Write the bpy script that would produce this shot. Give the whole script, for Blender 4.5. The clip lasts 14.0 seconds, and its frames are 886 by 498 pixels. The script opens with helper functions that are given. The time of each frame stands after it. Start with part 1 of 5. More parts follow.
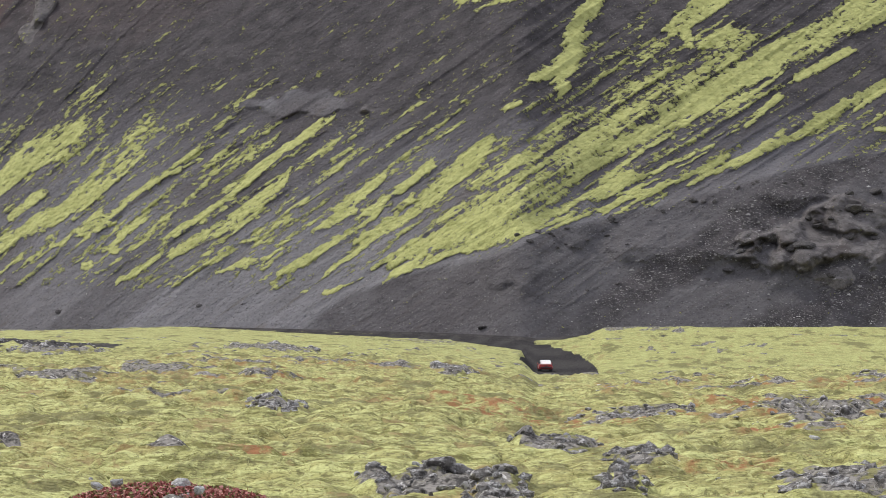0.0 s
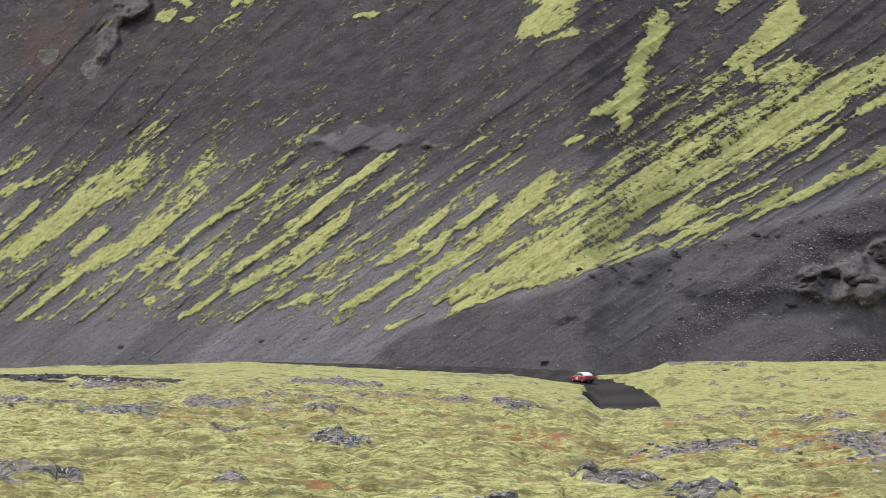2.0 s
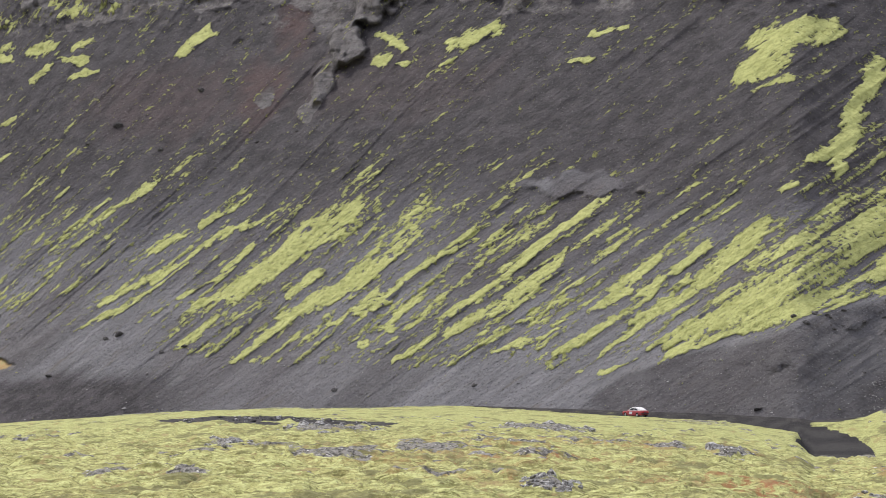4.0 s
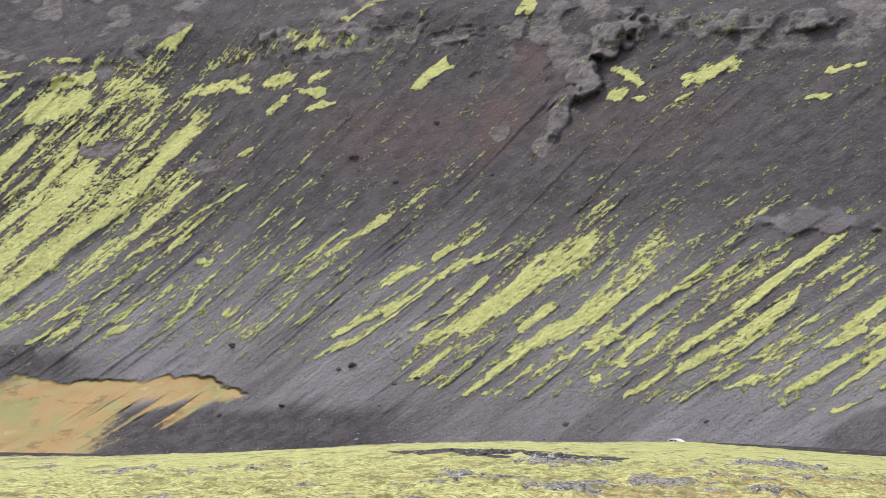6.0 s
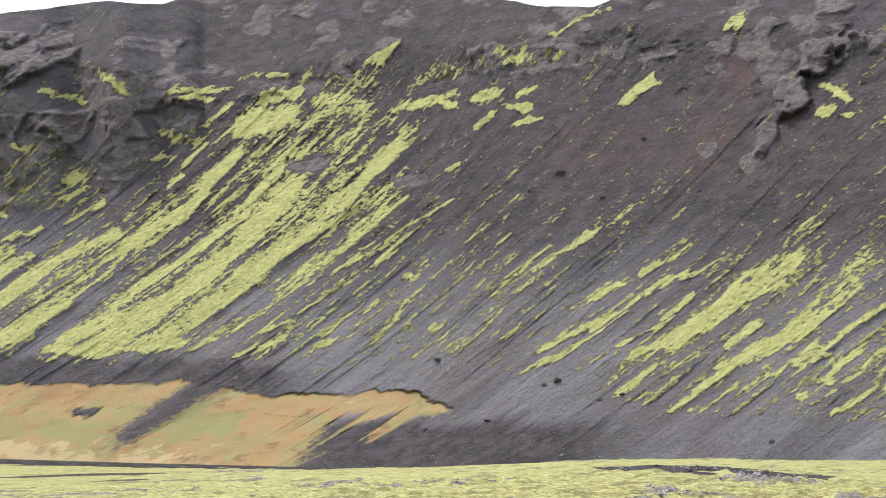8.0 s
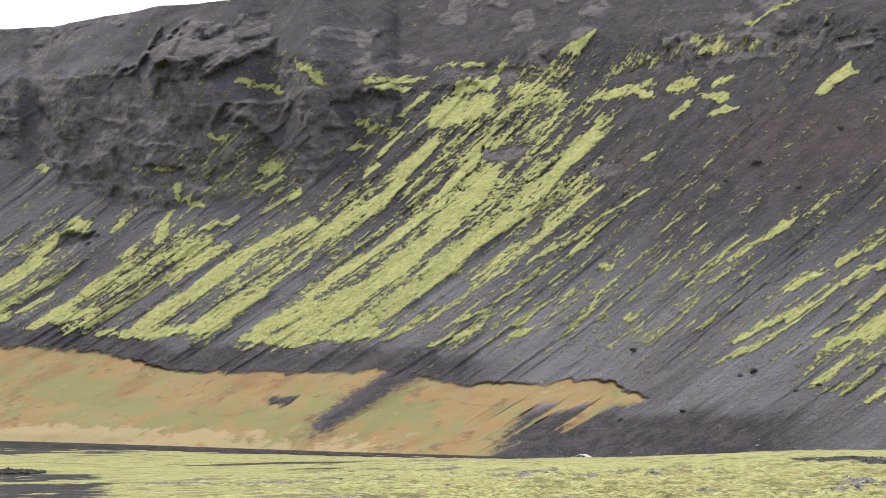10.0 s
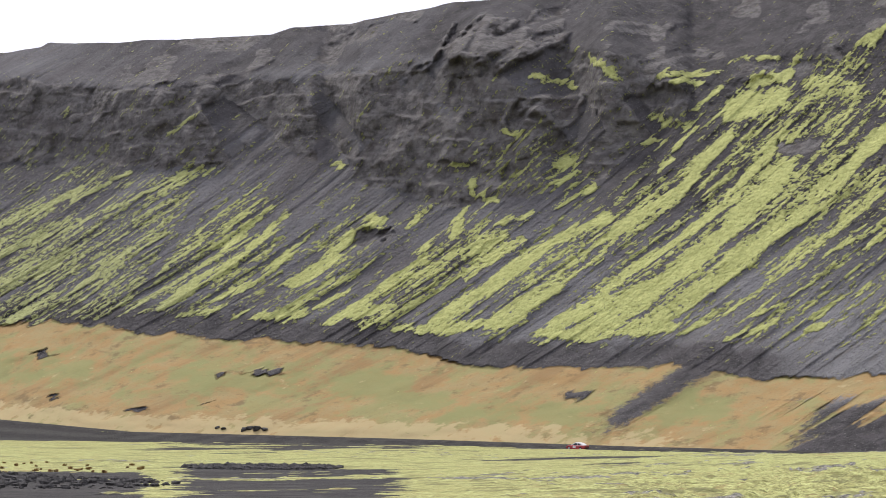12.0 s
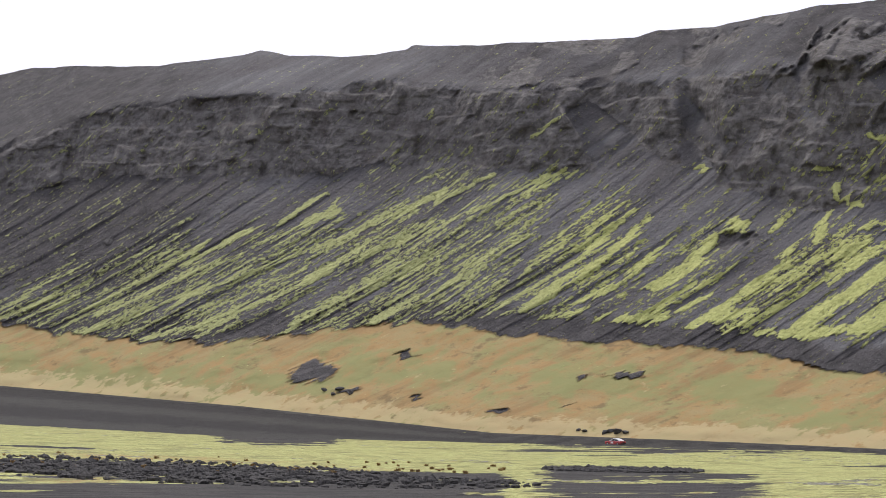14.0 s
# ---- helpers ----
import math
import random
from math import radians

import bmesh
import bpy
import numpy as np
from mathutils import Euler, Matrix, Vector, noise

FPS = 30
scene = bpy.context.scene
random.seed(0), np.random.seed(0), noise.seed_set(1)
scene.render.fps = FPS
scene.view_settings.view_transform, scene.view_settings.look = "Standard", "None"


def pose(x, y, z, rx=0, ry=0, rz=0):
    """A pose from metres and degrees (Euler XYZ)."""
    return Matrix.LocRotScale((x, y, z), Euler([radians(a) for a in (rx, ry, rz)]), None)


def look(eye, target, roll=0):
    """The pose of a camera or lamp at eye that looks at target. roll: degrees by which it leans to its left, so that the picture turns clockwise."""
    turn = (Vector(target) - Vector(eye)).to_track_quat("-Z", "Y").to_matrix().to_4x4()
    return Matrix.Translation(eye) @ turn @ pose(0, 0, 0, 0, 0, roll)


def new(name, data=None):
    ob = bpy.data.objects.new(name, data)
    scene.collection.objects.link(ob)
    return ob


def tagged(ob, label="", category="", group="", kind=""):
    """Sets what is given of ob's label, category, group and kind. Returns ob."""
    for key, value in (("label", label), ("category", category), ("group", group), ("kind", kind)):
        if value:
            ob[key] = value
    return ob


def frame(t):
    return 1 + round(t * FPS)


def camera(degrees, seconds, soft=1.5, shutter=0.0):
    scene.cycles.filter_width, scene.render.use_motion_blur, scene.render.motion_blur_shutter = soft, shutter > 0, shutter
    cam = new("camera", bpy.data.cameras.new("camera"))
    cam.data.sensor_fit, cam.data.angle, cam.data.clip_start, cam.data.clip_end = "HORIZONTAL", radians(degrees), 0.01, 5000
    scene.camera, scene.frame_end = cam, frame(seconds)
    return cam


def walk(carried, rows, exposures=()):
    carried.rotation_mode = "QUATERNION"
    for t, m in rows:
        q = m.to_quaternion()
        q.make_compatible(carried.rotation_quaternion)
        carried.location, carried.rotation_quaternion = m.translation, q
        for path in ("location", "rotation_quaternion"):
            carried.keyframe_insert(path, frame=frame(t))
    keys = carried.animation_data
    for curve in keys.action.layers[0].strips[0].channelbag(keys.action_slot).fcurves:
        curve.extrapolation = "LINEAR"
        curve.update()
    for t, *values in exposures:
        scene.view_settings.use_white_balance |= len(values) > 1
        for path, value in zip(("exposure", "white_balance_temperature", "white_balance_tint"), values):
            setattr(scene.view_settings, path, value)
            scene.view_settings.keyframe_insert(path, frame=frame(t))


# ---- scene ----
# ---- camera: a long lens that pans and tilts from one spot ----
cam = camera(14.0, 14.0, soft=0.9)
TURNS = [  # seconds, yaw to the left, pitch up, lean to the left (degrees)
    (0.0, 0.000, -0.350, -0.02), (0.5, 0.179, -0.230, -0.03), (1.0, 0.450, -0.075, -0.03), (1.5, 0.653, 0.076, -0.07),
    (2.0, 0.985, 0.204, -0.13), (2.5, 1.361, 0.322, -0.13), (3.0, 2.204, 0.522, -0.08), (3.2, 2.685, 0.627, -0.02),
    (5.3, 6.681, 1.187, 0.768), (5.5, 7.063, 1.249, 0.822), (6.0, 8.092, 1.404, 1.089), (6.5, 8.928, 1.491, 1.242),
    (7.0, 9.757, 1.523, 1.490), (7.5, 10.518, 1.560, 1.570), (8.0, 11.372, 1.575, 1.510), (8.2, 11.686, 1.568, 1.484),
    (10.3, 15.032, 1.281, 1.711), (10.5, 15.443, 1.257, 1.729), (11.0, 16.617, 1.205, 1.684), (11.5, 17.776, 1.158, 1.620),
    (12.0, 19.146, 1.114, 1.435), (12.5, 20.504, 1.088, 1.329), (13.0, 21.964, 1.075, 1.479), (13.5, 23.347, 1.039, 1.739),
    (14.0, 24.896, 0.988, 1.987),
]
walk(cam, [(t, pose(0, 0, 26.0, 0, 0, yaw) @ pose(0, 0, 0, 90 + pitch) @ pose(0, 0, 0, 0, 0, lean)) for t, yaw, pitch, lean in TURNS],
     [(0.0, 0.05), (2.5, 0.06), (5.5, 0.42), (8.0, 0.47), (11.0, 0.20), (12.5, .20), (14.0, 0.08)])

# ---- light: bright overcast, a veiled sun high to the left ----
SUN_UP, SUN_ROUND = 47.0, 314.0   # degrees above the horizon; clockwise from straight ahead
world = bpy.data.worlds.new("overcast_sky")
scene.world = world
world.use_nodes = True
wn, wl = world.node_tree.nodes, world.node_tree.links
sky = wn.new("ShaderNodeTexSky")
sky.sky_type, sky.sun_disc = "NISHITA", False
sky.sun_elevation, sky.sun_rotation = radians(SUN_UP), radians(SUN_ROUND)
sky.air_density, sky.dust_density, sky.ozone_density = 1.0, 4.0, 1.0
cloud = wn.new("ShaderNodeMix")
cloud.data_type = "RGBA"
cloud.inputs["Factor"].default_value = 0.8
cloud.inputs["B"].default_value = (9.5, 9.75, 11.3, 1)
wl.new(sky.outputs["Color"], cloud.inputs["A"])
wl.new(cloud.outputs["Result"], wn["Background"].inputs["Color"])
wn["Background"].inputs["Strength"].default_value = 0.108
lamp = bpy.data.lights.new("sun", "SUN")
lamp.energy, lamp.angle, lamp.color = 2.8, radians(8), (1.0, 0.96, 0.9)
sun = new("sun", lamp)
az, up = radians(SUN_ROUND), radians(SUN_UP)
sun.matrix_world = look((math.sin(az) * 300 * math.cos(up), math.cos(az) * 300 * math.cos(up), 26 + 300 * math.sin(up)), (0, 0, 26))

# ---- materials ----


class Nodes:
    """A short hand for building node materials."""

    def __init__(self, name, roughness=0.9, metallic=0.0):
        self.mat = bpy.data.materials.new(name)
        self.mat.use_nodes = True
        self.tree = self.mat.node_tree
        self.bsdf = self.tree.nodes["Principled BSDF"]
        self.bsdf.inputs["Roughness"].default_value = roughness
        self.bsdf.inputs["Metallic"].default_value = metallic
        self.bsdf.inputs["Specular IOR Level"].default_value = 0.5 if roughness < .7 else 0.12
        self.coords = self.tree.nodes.new("ShaderNodeNewGeometry").outputs["Position"]

    def put(self, socket, value):
        if hasattr(value, "links"):
            self.tree.links.new(value, socket)
        elif isinstance(value, tuple):
            socket.default_value = (*value, 1) if len(value) == 3 and len(socket.default_value) == 4 else value
        else:
            socket.default_value = value

    def noise(self, scale, detail=4.0, rough=0.55, stretch=None, coords=None, out="Fac"):
        at = coords or self.coords
        if stretch:
            m = self.tree.nodes.new("ShaderNodeMapping")
            m.inputs["Scale"].default_value = stretch
            self.put(m.inputs["Vector"], at)
            at = m.outputs["Vector"]
        n = self.tree.nodes.new("ShaderNodeTexNoise")
        n.inputs["Scale"].default_value, n.inputs["Detail"].default_value, n.inputs["Roughness"].default_value = scale, detail, rough
        self.put(n.inputs["Vector"], at)
        return n.outputs[out]

    def cells(self, scale, out="Distance"):
        n = self.tree.nodes.new("ShaderNodeTexVoronoi")
        n.inputs["Scale"].default_value = scale
        self.put(n.inputs["Vector"], self.coords)
        return n.outputs[out]

    def attr(self, name):
        a = self.tree.nodes.new("ShaderNodeAttribute")
        a.attribute_name = name
        return a.outputs["Fac"]

    def rand(self):
        return self.tree.nodes.new("ShaderNodeObjectInfo").outputs["Random"]

    def island(self):
        return self.tree.nodes.new("ShaderNodeNewGeometry").outputs["Random Per Island"]

    def math(self, op, a, b=0.0, clamp=False):
        n = self.tree.nodes.new("ShaderNodeMath")
        n.operation, n.use_clamp = op, clamp
        self.put(n.inputs[0], a)
        self.put(n.inputs[1], b)
        return n.outputs[0]

    def span(self, v, lo, hi, a=0.0, b=1.0):
        n = self.tree.nodes.new("ShaderNodeMapRange")
        n.interpolation_type = "SMOOTHSTEP"
        for k, x in zip(("Value", "From Min", "From Max", "To Min", "To Max"), (v, lo, hi, a, b)):
            self.put(n.inputs[k], x)
        return n.outputs[0]

    def mix(self, f, a, b, blend="MIX"):
        n = self.tree.nodes.new("ShaderNodeMix")
        n.data_type, n.blend_type = "RGBA", blend
        self.put(n.inputs["Factor"], f)
        self.put(n.inputs["A"], a)
        self.put(n.inputs["B"], b)
        return n.outputs["Result"]

    def done(self, color, height=None, strength=0.5, distance=0.1, roughness=None):
        self.put(self.bsdf.inputs["Base Color"], color)
        if roughness is not None:
            self.put(self.bsdf.inputs["Roughness"], roughness)
        if height is not None:
            n = self.tree.nodes.new("ShaderNodeBump")
            n.inputs["Strength"].default_value, n.inputs["Distance"].default_value = strength, distance
            self.put(n.inputs["Height"], height)
            self.put(self.bsdf.inputs["Normal"], n.outputs["Normal"])
        return self.mat


def hill_material():
    m = Nodes("volcanic_slope", 0.95)
    # a vector that runs along the lines of fall
    split = m.tree.nodes.new("ShaderNodeSeparateXYZ")
    m.put(split.inputs[0], m.coords)
    flow = m.tree.nodes.new("ShaderNodeCombineXYZ")
    m.put(flow.inputs[0], m.attr("line"))
    m.put(flow.inputs[1], m.math("MULTIPLY", split.outputs[2], .30))
    flow = flow.outputs[0]
    fine, mid, big = m.noise(1.5, 6, .7), m.noise(.28, 5, .6), m.noise(.03, 3)
    grit = m.noise(1.9, 6, .8)
    rill, strand = m.noise(.30, 5, .62, None, flow), m.noise(.75, 5, .65, None, flow)
    crumb = m.noise(.8, 6, .7)
    stones = m.cells(.8)
    chips, tint = m.cells(2.3), m.cells(2.3, "Color")
    shade = m.tree.nodes.new("ShaderNodeSeparateColor")
    m.put(shade.inputs[0], tint)
    lone = m.math("MULTIPLY", m.span(chips, .34, .22), m.span(shade.outputs[0], .72, .78))
    sunk = m.math("MULTIPLY", m.span(chips, .42, .28), m.span(shade.outputs[1], .70, .76))
    pale = m.mix(m.span(rill, .35, .68), (.188, .182, .187), (.250, .242, .247))
    deep = m.mix(m.span(rill, .35, .68), (.092, .086, .093), (.142, .134, .143))
    scree = m.mix(m.attr("pale"), deep, pale)
    scree = m.mix(m.math("MULTIPLY", m.span(strand, .56, .74, 0, .55), m.math("SUBTRACT", 1.0, m.attr("calm"))), scree, (.085, .079, .077))
    scree = m.mix(m.span(big, .45, .7, 0, .45), scree, (.082, .066, .065))
    scree = m.mix(m.span(grit, .56, .76, 0, .55), scree, (.31, .30, .295))
    scree = m.mix(m.span(grit, .26, .45, .5, 0), scree, (.060, .056, .056))
    dark = m.mix(m.span(mid, .35, .65), (.054, .049, .051), (.096, .087, .089))
    scree = m.mix(m.span(m.noise(.5, 5, .65, None, flow), .55, .70, 0, .5), scree, (.135, .112, .090))
    dark = m.mix(m.span(grit, .56, .70, 0, .35), dark, (.170, .160, .156))
    dark = m.mix(m.span(crumb, .52, .70, 0, .5), dark, (.098, .091, .088))
    dark = m.mix(m.span(m.noise(3.2, 3, .6), .60, .66, 0, .2), dark, (.24, .23, .22))
    ground = m.mix(m.attr("dark"), scree, dark)
    ground = m.mix(m.math("MULTIPLY", m.attr("ruddy"), m.span(mid, .3, .6, .45, 1)), ground, (.112, .078, .074))
    ground = m.mix(m.math("MULTIPLY", lone, .45), ground, (.30, .288, .275))
    ground = m.mix(m.math("MULTIPLY", sunk, .45), ground, (.040, .037, .036))
    rock = m.mix(m.span(m.noise(.5, 7, .72), .35, .65), (.108, .099, .097), (.222, .204, .196))
    rock = m.mix(m.span(m.noise(.16, 4), .52, .68, 0, .6), rock, (.082, .068, .063))
    rock = m.mix(m.span(m.noise(.8, 6, .7), .58, .72, 0, .7), rock, (.21, .20, .185))
    strata = m.noise(.4, 6, .72, (.3, .3, 2.2))
    rock = m.mix(m.span(strata, .53, .61, 0, .4), rock, (.205, .193, .186))
    rock = m.mix(m.span(strata, .38, .46, .4, 0), rock, (.070, .062, .060))
    edge = m.math("ADD", m.attr("crag"), m.math("MULTIPLY", m.math("SUBTRACT", fine, .5), .8))
    ground = m.mix(m.span(edge, .3, .6), ground, rock)
    straw = m.mix(m.span(m.noise(.22, 5, .65), .38, .62), (.300, .192, .084), (.285, .215, .102))
    straw = m.mix(m.span(m.noise(.12, 5, .6, None, flow), .52, .66, 0, .6), straw, (.205, .128, .060))
    straw = m.mix(m.span(m.noise(.10, 5, .65), .47, .60, 0, .7), straw, (.225, .225, .095))
    straw = m.mix(m.span(m.noise(.16, 6, .72, (1, 1, 2)), .54, .66, 0, .75), straw, (.150, .104, .054))
    straw = m.mix(m.span(grit, .32, .48, .5, 0), straw, (.160, .114, .058))
    straw = m.mix(m.span(m.math("ADD", m.attr("verdure"), m.math("MULTIPLY", m.math("SUBTRACT", m.noise(.11, 5, .6), .5), 2.4)), .26, .64, 0, .8), straw, (.212, .210, .086))
    straw = m.mix(m.span(m.math("ADD", m.attr("hay"), m.math("MULTIPLY", m.math("SUBTRACT", mid, .5), 3.4)), .45, .85, 0, .75), straw, (.39, .31, .165))
    edge = m.math("ADD", m.attr("grass"), m.math("MULTIPLY", m.math("SUBTRACT", crumb, .5), 1.3))
    ground = m.mix(m.span(edge, .30, .64), ground, straw)
    moss = m.mix(m.span(mid, .35, .68), (.560, .570, .222), (.470, .480, .180))
    moss = m.mix(m.span(crumb, .52, .68, 0, .4), moss, (.300, .305, .080))
    # dark flecks stand for shaded pits in the moss
    moss = m.mix(m.span(fine, .56, .70, 0, .55), moss, (.170, .172, .050))
    moss = m.mix(m.span(m.attr("moss"), .2, .6, .4, 0), moss, (.270, .265, .100))
    # haze over the far left put into the moss colour
    moss = m.mix(m.span(m.attr("haze_pale"), 0, 1, 0, .75), moss, (.420, .430, .205))
    edge = m.math("ADD", m.attr("moss"), m.math("MULTIPLY", m.math("SUBTRACT", strand, .5), 1.4))
    edge = m.math("ADD", edge, m.math("MULTIPLY", m.math("SUBTRACT", crumb, .5), 1.9))
    edge = m.math("ADD", edge, m.math("MULTIPLY", m.math("SUBTRACT", rill, .5), .9))
    edge = m.math("ADD", edge, m.math("MULTIPLY", m.math("SUBTRACT", fine, .5), 1.5))
    pads = m.cells(.95)
    edge = m.math("SUBTRACT", edge, m.math("MULTIPLY", m.math("SUBTRACT", pads, .35), .3))
    cushion = m.span(edge, .50, .60)
    # darker between the pads: crease shade put into the colour
    moss = m.mix(m.span(pads, .45, .85, 0, .3), moss, (.215, .215, .065))
    color = m.mix(cushion, ground, moss)
    bump = m.math("ADD", m.math("MULTIPLY", fine, m.span(m.attr("grass"), 0, 1, .9, .08)), m.math("ADD", m.math("MULTIPLY", stones, m.span(m.attr("grass"), 0, 1, .25, .02)), m.math("MULTIPLY", mid, m.span(m.attr("grass"), 0, 1, .9, .22))))
    bump = m.math("ADD", m.math("ADD", bump, m.math("MULTIPLY", strand, m.math("SUBTRACT", 1.0, m.attr("calm")))), m.math("MULTIPLY", m.span(edge, .46, .70), m.span(m.attr("grass"), 0, .5, 1.0, 0)))
    bump = m.math("ADD", bump, m.math("SUBTRACT", m.math("MULTIPLY", crumb, m.span(m.attr("grass"), 0, 1, 1.2, .06)), m.math("MULTIPLY", m.math("MULTIPLY", pads, cushion), .35)))
    return m.done(color, bump, 1.0, .8)


def field_material():
    m = Nodes("mossy_lava_field", 0.95)
    fine, mid, big = m.noise(4, 5, .7, (1, .5, 1)), m.noise(1.1, 5, .6, (1, .6, 1)), m.noise(.11, 4, .6)
    blades = m.noise(1.7, 5, .68, (.55, .9, 1.6))
    fold = m.noise(.55, 5, .62, (.5, .8, 1.4))
    moss = m.mix(m.span(big, .38, .62), (.362, .362, .138), (.320, .305, .116))
    moss = m.mix(m.span(m.noise(.3, 4, .6), .5, .7, 0, .6), moss, (.275, .225, .085))
    # random dark olive moss; its depth also stands for shade in hollows
    moss = m.mix(m.span(fold, .54, .62, 0, .7), moss, (.125, .122, .034))
    moss = m.mix(m.span(m.noise(1.5, 5, .7, (.5, .9, 1.5)), .56, .63, 0, .75), moss, (.100, .102, .026))
    moss = m.mix(m.span(blades, .50, .60, 0, .85), moss, (.495, .505, .208))
    moss = m.mix(m.span(blades, .36, .46, .85, 0), moss, (.130, .118, .040))
    moss = m.mix(m.span(fine, .36, .47, .75, 0), moss, (.105, .095, .040))
    moss = m.mix(m.span(fine, .55, .66, 0, .7), moss, (.515, .52, .228))
    moss = m.mix(m.span(m.noise(10, 4, .7, (1, .5, 1)), .36, .46, .5, 0), moss, (.14, .12, .05))
    moss = m.mix(m.math("MULTIPLY", m.attr("rust"), m.span(m.noise(1.6, 5, .7, (1, .3, 1)), .44, .62)), moss, (.27, .125, .055))
    # distance paling put into the moss colour
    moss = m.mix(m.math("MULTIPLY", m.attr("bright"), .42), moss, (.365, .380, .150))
    moss = m.mix(m.span(m.noise(.28, 6, .7, (1, .3, 1)), .53, .61, 0, .75), moss, (.130, .122, .052))
    moss = m.mix(m.span(m.noise(.6, 5, .7, (1, .3, 1)), .58, .65, 0, .7), moss, (.26, .19, .085))
    sand = m.mix(m.span(m.noise(.5, 5, .65, (1, .3, 1)), .35, .7), (.024, .022, .022), (.060, .054, .051))
    stone = m.mix(m.span(m.noise(3.2, 6, .75, (1, .5, 1)), .40, .58), (.050, .046, .041), (.235, .220, .195))
    stone = m.mix(m.span(m.noise(4.5, 4, .7, (1, .5, 1)), .60, .65, 0, .85), stone, (.56, .54, .50))
    stone = m.mix(m.span(m.noise(1.2, 4, .7, (1, .4, 1)), .54, .64, 0, .8), stone, (.21, .20, .07))
    edge = m.math("ADD", m.attr("rubble"), m.math("MULTIPLY", m.math("SUBTRACT", mid, .5), 1.3))
    color = m.mix(m.span(edge, .64, .78), moss, stone)
    edge = m.math("ADD", m.attr("sand"), m.math("MULTIPLY", m.math("SUBTRACT", mid, .5), .8))
    color = m.mix(m.span(edge, .42, .6), color, sand)
    track = m.mix(m.span(m.attr("rut"), .2, .9), (.026, .024, .024), (.043, .040, .038))
    track = m.mix(m.span(fine, .60, .8, 0, .5), track, (.080, .076, .072))
    edge = m.math("ADD", m.attr("road"), m.math("MULTIPLY", m.math("SUBTRACT", m.noise(.9, 3), .5), .5))
    color = m.mix(m.span(edge, .44, .56), color, track)
    bump = m.math("ADD", m.math("MULTIPLY", mid, .8), m.math("ADD", m.math("MULTIPLY", blades, .9), m.math("MULTIPLY", fold, 1.0)))
    return m.done(color, bump, 1.0, .35)


def plain(name, color, roughness=.5, metallic=0.0, grime=.25):
    m = Nodes(name, roughness, metallic)
    dirt = m.mix(m.span(m.noise(6, 5), .45, .75, 0, grime), color, (.09, .075, .062))
    return m.done(dirt, m.noise(60, 3), .1, .005)


HILL, FIELD = hill_material(), field_material()
# ---- the lie of the land: cross-sections by bearing (degrees, right positive) from the viewpoint ----
EYE = 26.0


def lattice(ix, iy, seed):
    h = (ix.astype(np.int64) * 374761393 + iy.astype(np.int64) * 668265263 + seed * 974634777) & 0xFFFFFFFF
    h = ((h ^ (h >> 13)) * 1274126177) & 0xFFFFFFFF
    return ((h ^ (h >> 16)) & 0xFFFF) / 32767.5 - 1.0


def grain(x, y, seed=0):
    """Smooth value noise, -1 to 1."""
    fx, fy = np.floor(x), np.floor(y)
    u, v = x - fx, y - fy
    u, v = u * u * u * (u * (u * 6 - 15) + 10), v * v * v * (v * (v * 6 - 15) + 10)
    ix, iy = fx.astype(np.int64), fy.astype(np.int64)
    a, b = lattice(ix, iy, seed), lattice(ix + 1, iy, seed)
    c, d = lattice(ix, iy + 1, seed), lattice(ix + 1, iy + 1, seed)
    return (a * (1 - u) + b * u) * (1 - v) + (c * (1 - u) + d * u) * v


def fbm(x, y, octaves=4, seed=0, gain=0.5):
    total, amp, norm = 0.0, 1.0, 0.0
    for k in range(octaves):
        total = total + amp * grain(x * 2 ** k + 17.3 * k, y * 2 ** k - 9.1 * k, seed + k)
        norm += amp
        amp *= gain
    return total / norm


def ramp(x, lo, hi):
    k = np.clip((x - lo) / (hi - lo), 0, 1)
    return k * k * (3 - 2 * k)


def soften(a, n):
    """Moving average along the first axis."""
    if n < 2:
        return a
    k = np.hanning(n + 2)[1:-1]
    p = np.concatenate([np.repeat(a[:1], n, 0), a, np.repeat(a[-1:], n, 0)])
    out = sum(w * p[n - n // 2 + i: n - n // 2 + i + len(a)] for i, w in enumerate(k))
    return out / k.sum()


def section(b, bearings, values):
    return np.interp(b, bearings, values)


# bearings of the cross-sections of the flat ground, and what lies along each
GB = (-34, -28, -24, -20, -16, -13, -8, -4, 0, 1.25, 1.5, 2.3, 2.55, 5, 9)
MID_Z = (-14, -14, -13.8, -13.4, -12.6, -11.8, -9.95, -10.2, -11, -12.0, -12.6, -12.6, -12.5, -11.8, -11)
EDGE_D = (600, 560, 520, 480, 450, 430, 430, 528, 497, 484, 436, 436, 440, 450, 470)
EDGE_E = (-2.0, -2.15, -2.22, -2.2, -2.1, -1.98, -1.66, -1.58, -1.80, -1.94, -2.36, -2.36, -2.33, -2.25, -2.2)
ROAD_D = (640, 680, 695, 667, 632, 608, 568, 534, 501, 488, 470, 470, 468, 465, 470)
ROAD_E = (-1.98, -2.10, -2.06, -2.00, -2.01, -1.98, -1.82, -1.61, -1.77, -1.95, -2.20, -2.20, -2.15, -2.05, -2.0)
FAR_D = (900, 780, 712, 676, 641, 617, 577, 543, 510, 498, 500, 505, 508, 510, 520)
FAR_E = (-1.30, -1.62, -1.91, -1.92, -1.95, -1.95, -1.80, -1.58, -1.69, -1.75, -1.78, -1.72, -1.61, -1.59, -1.59)

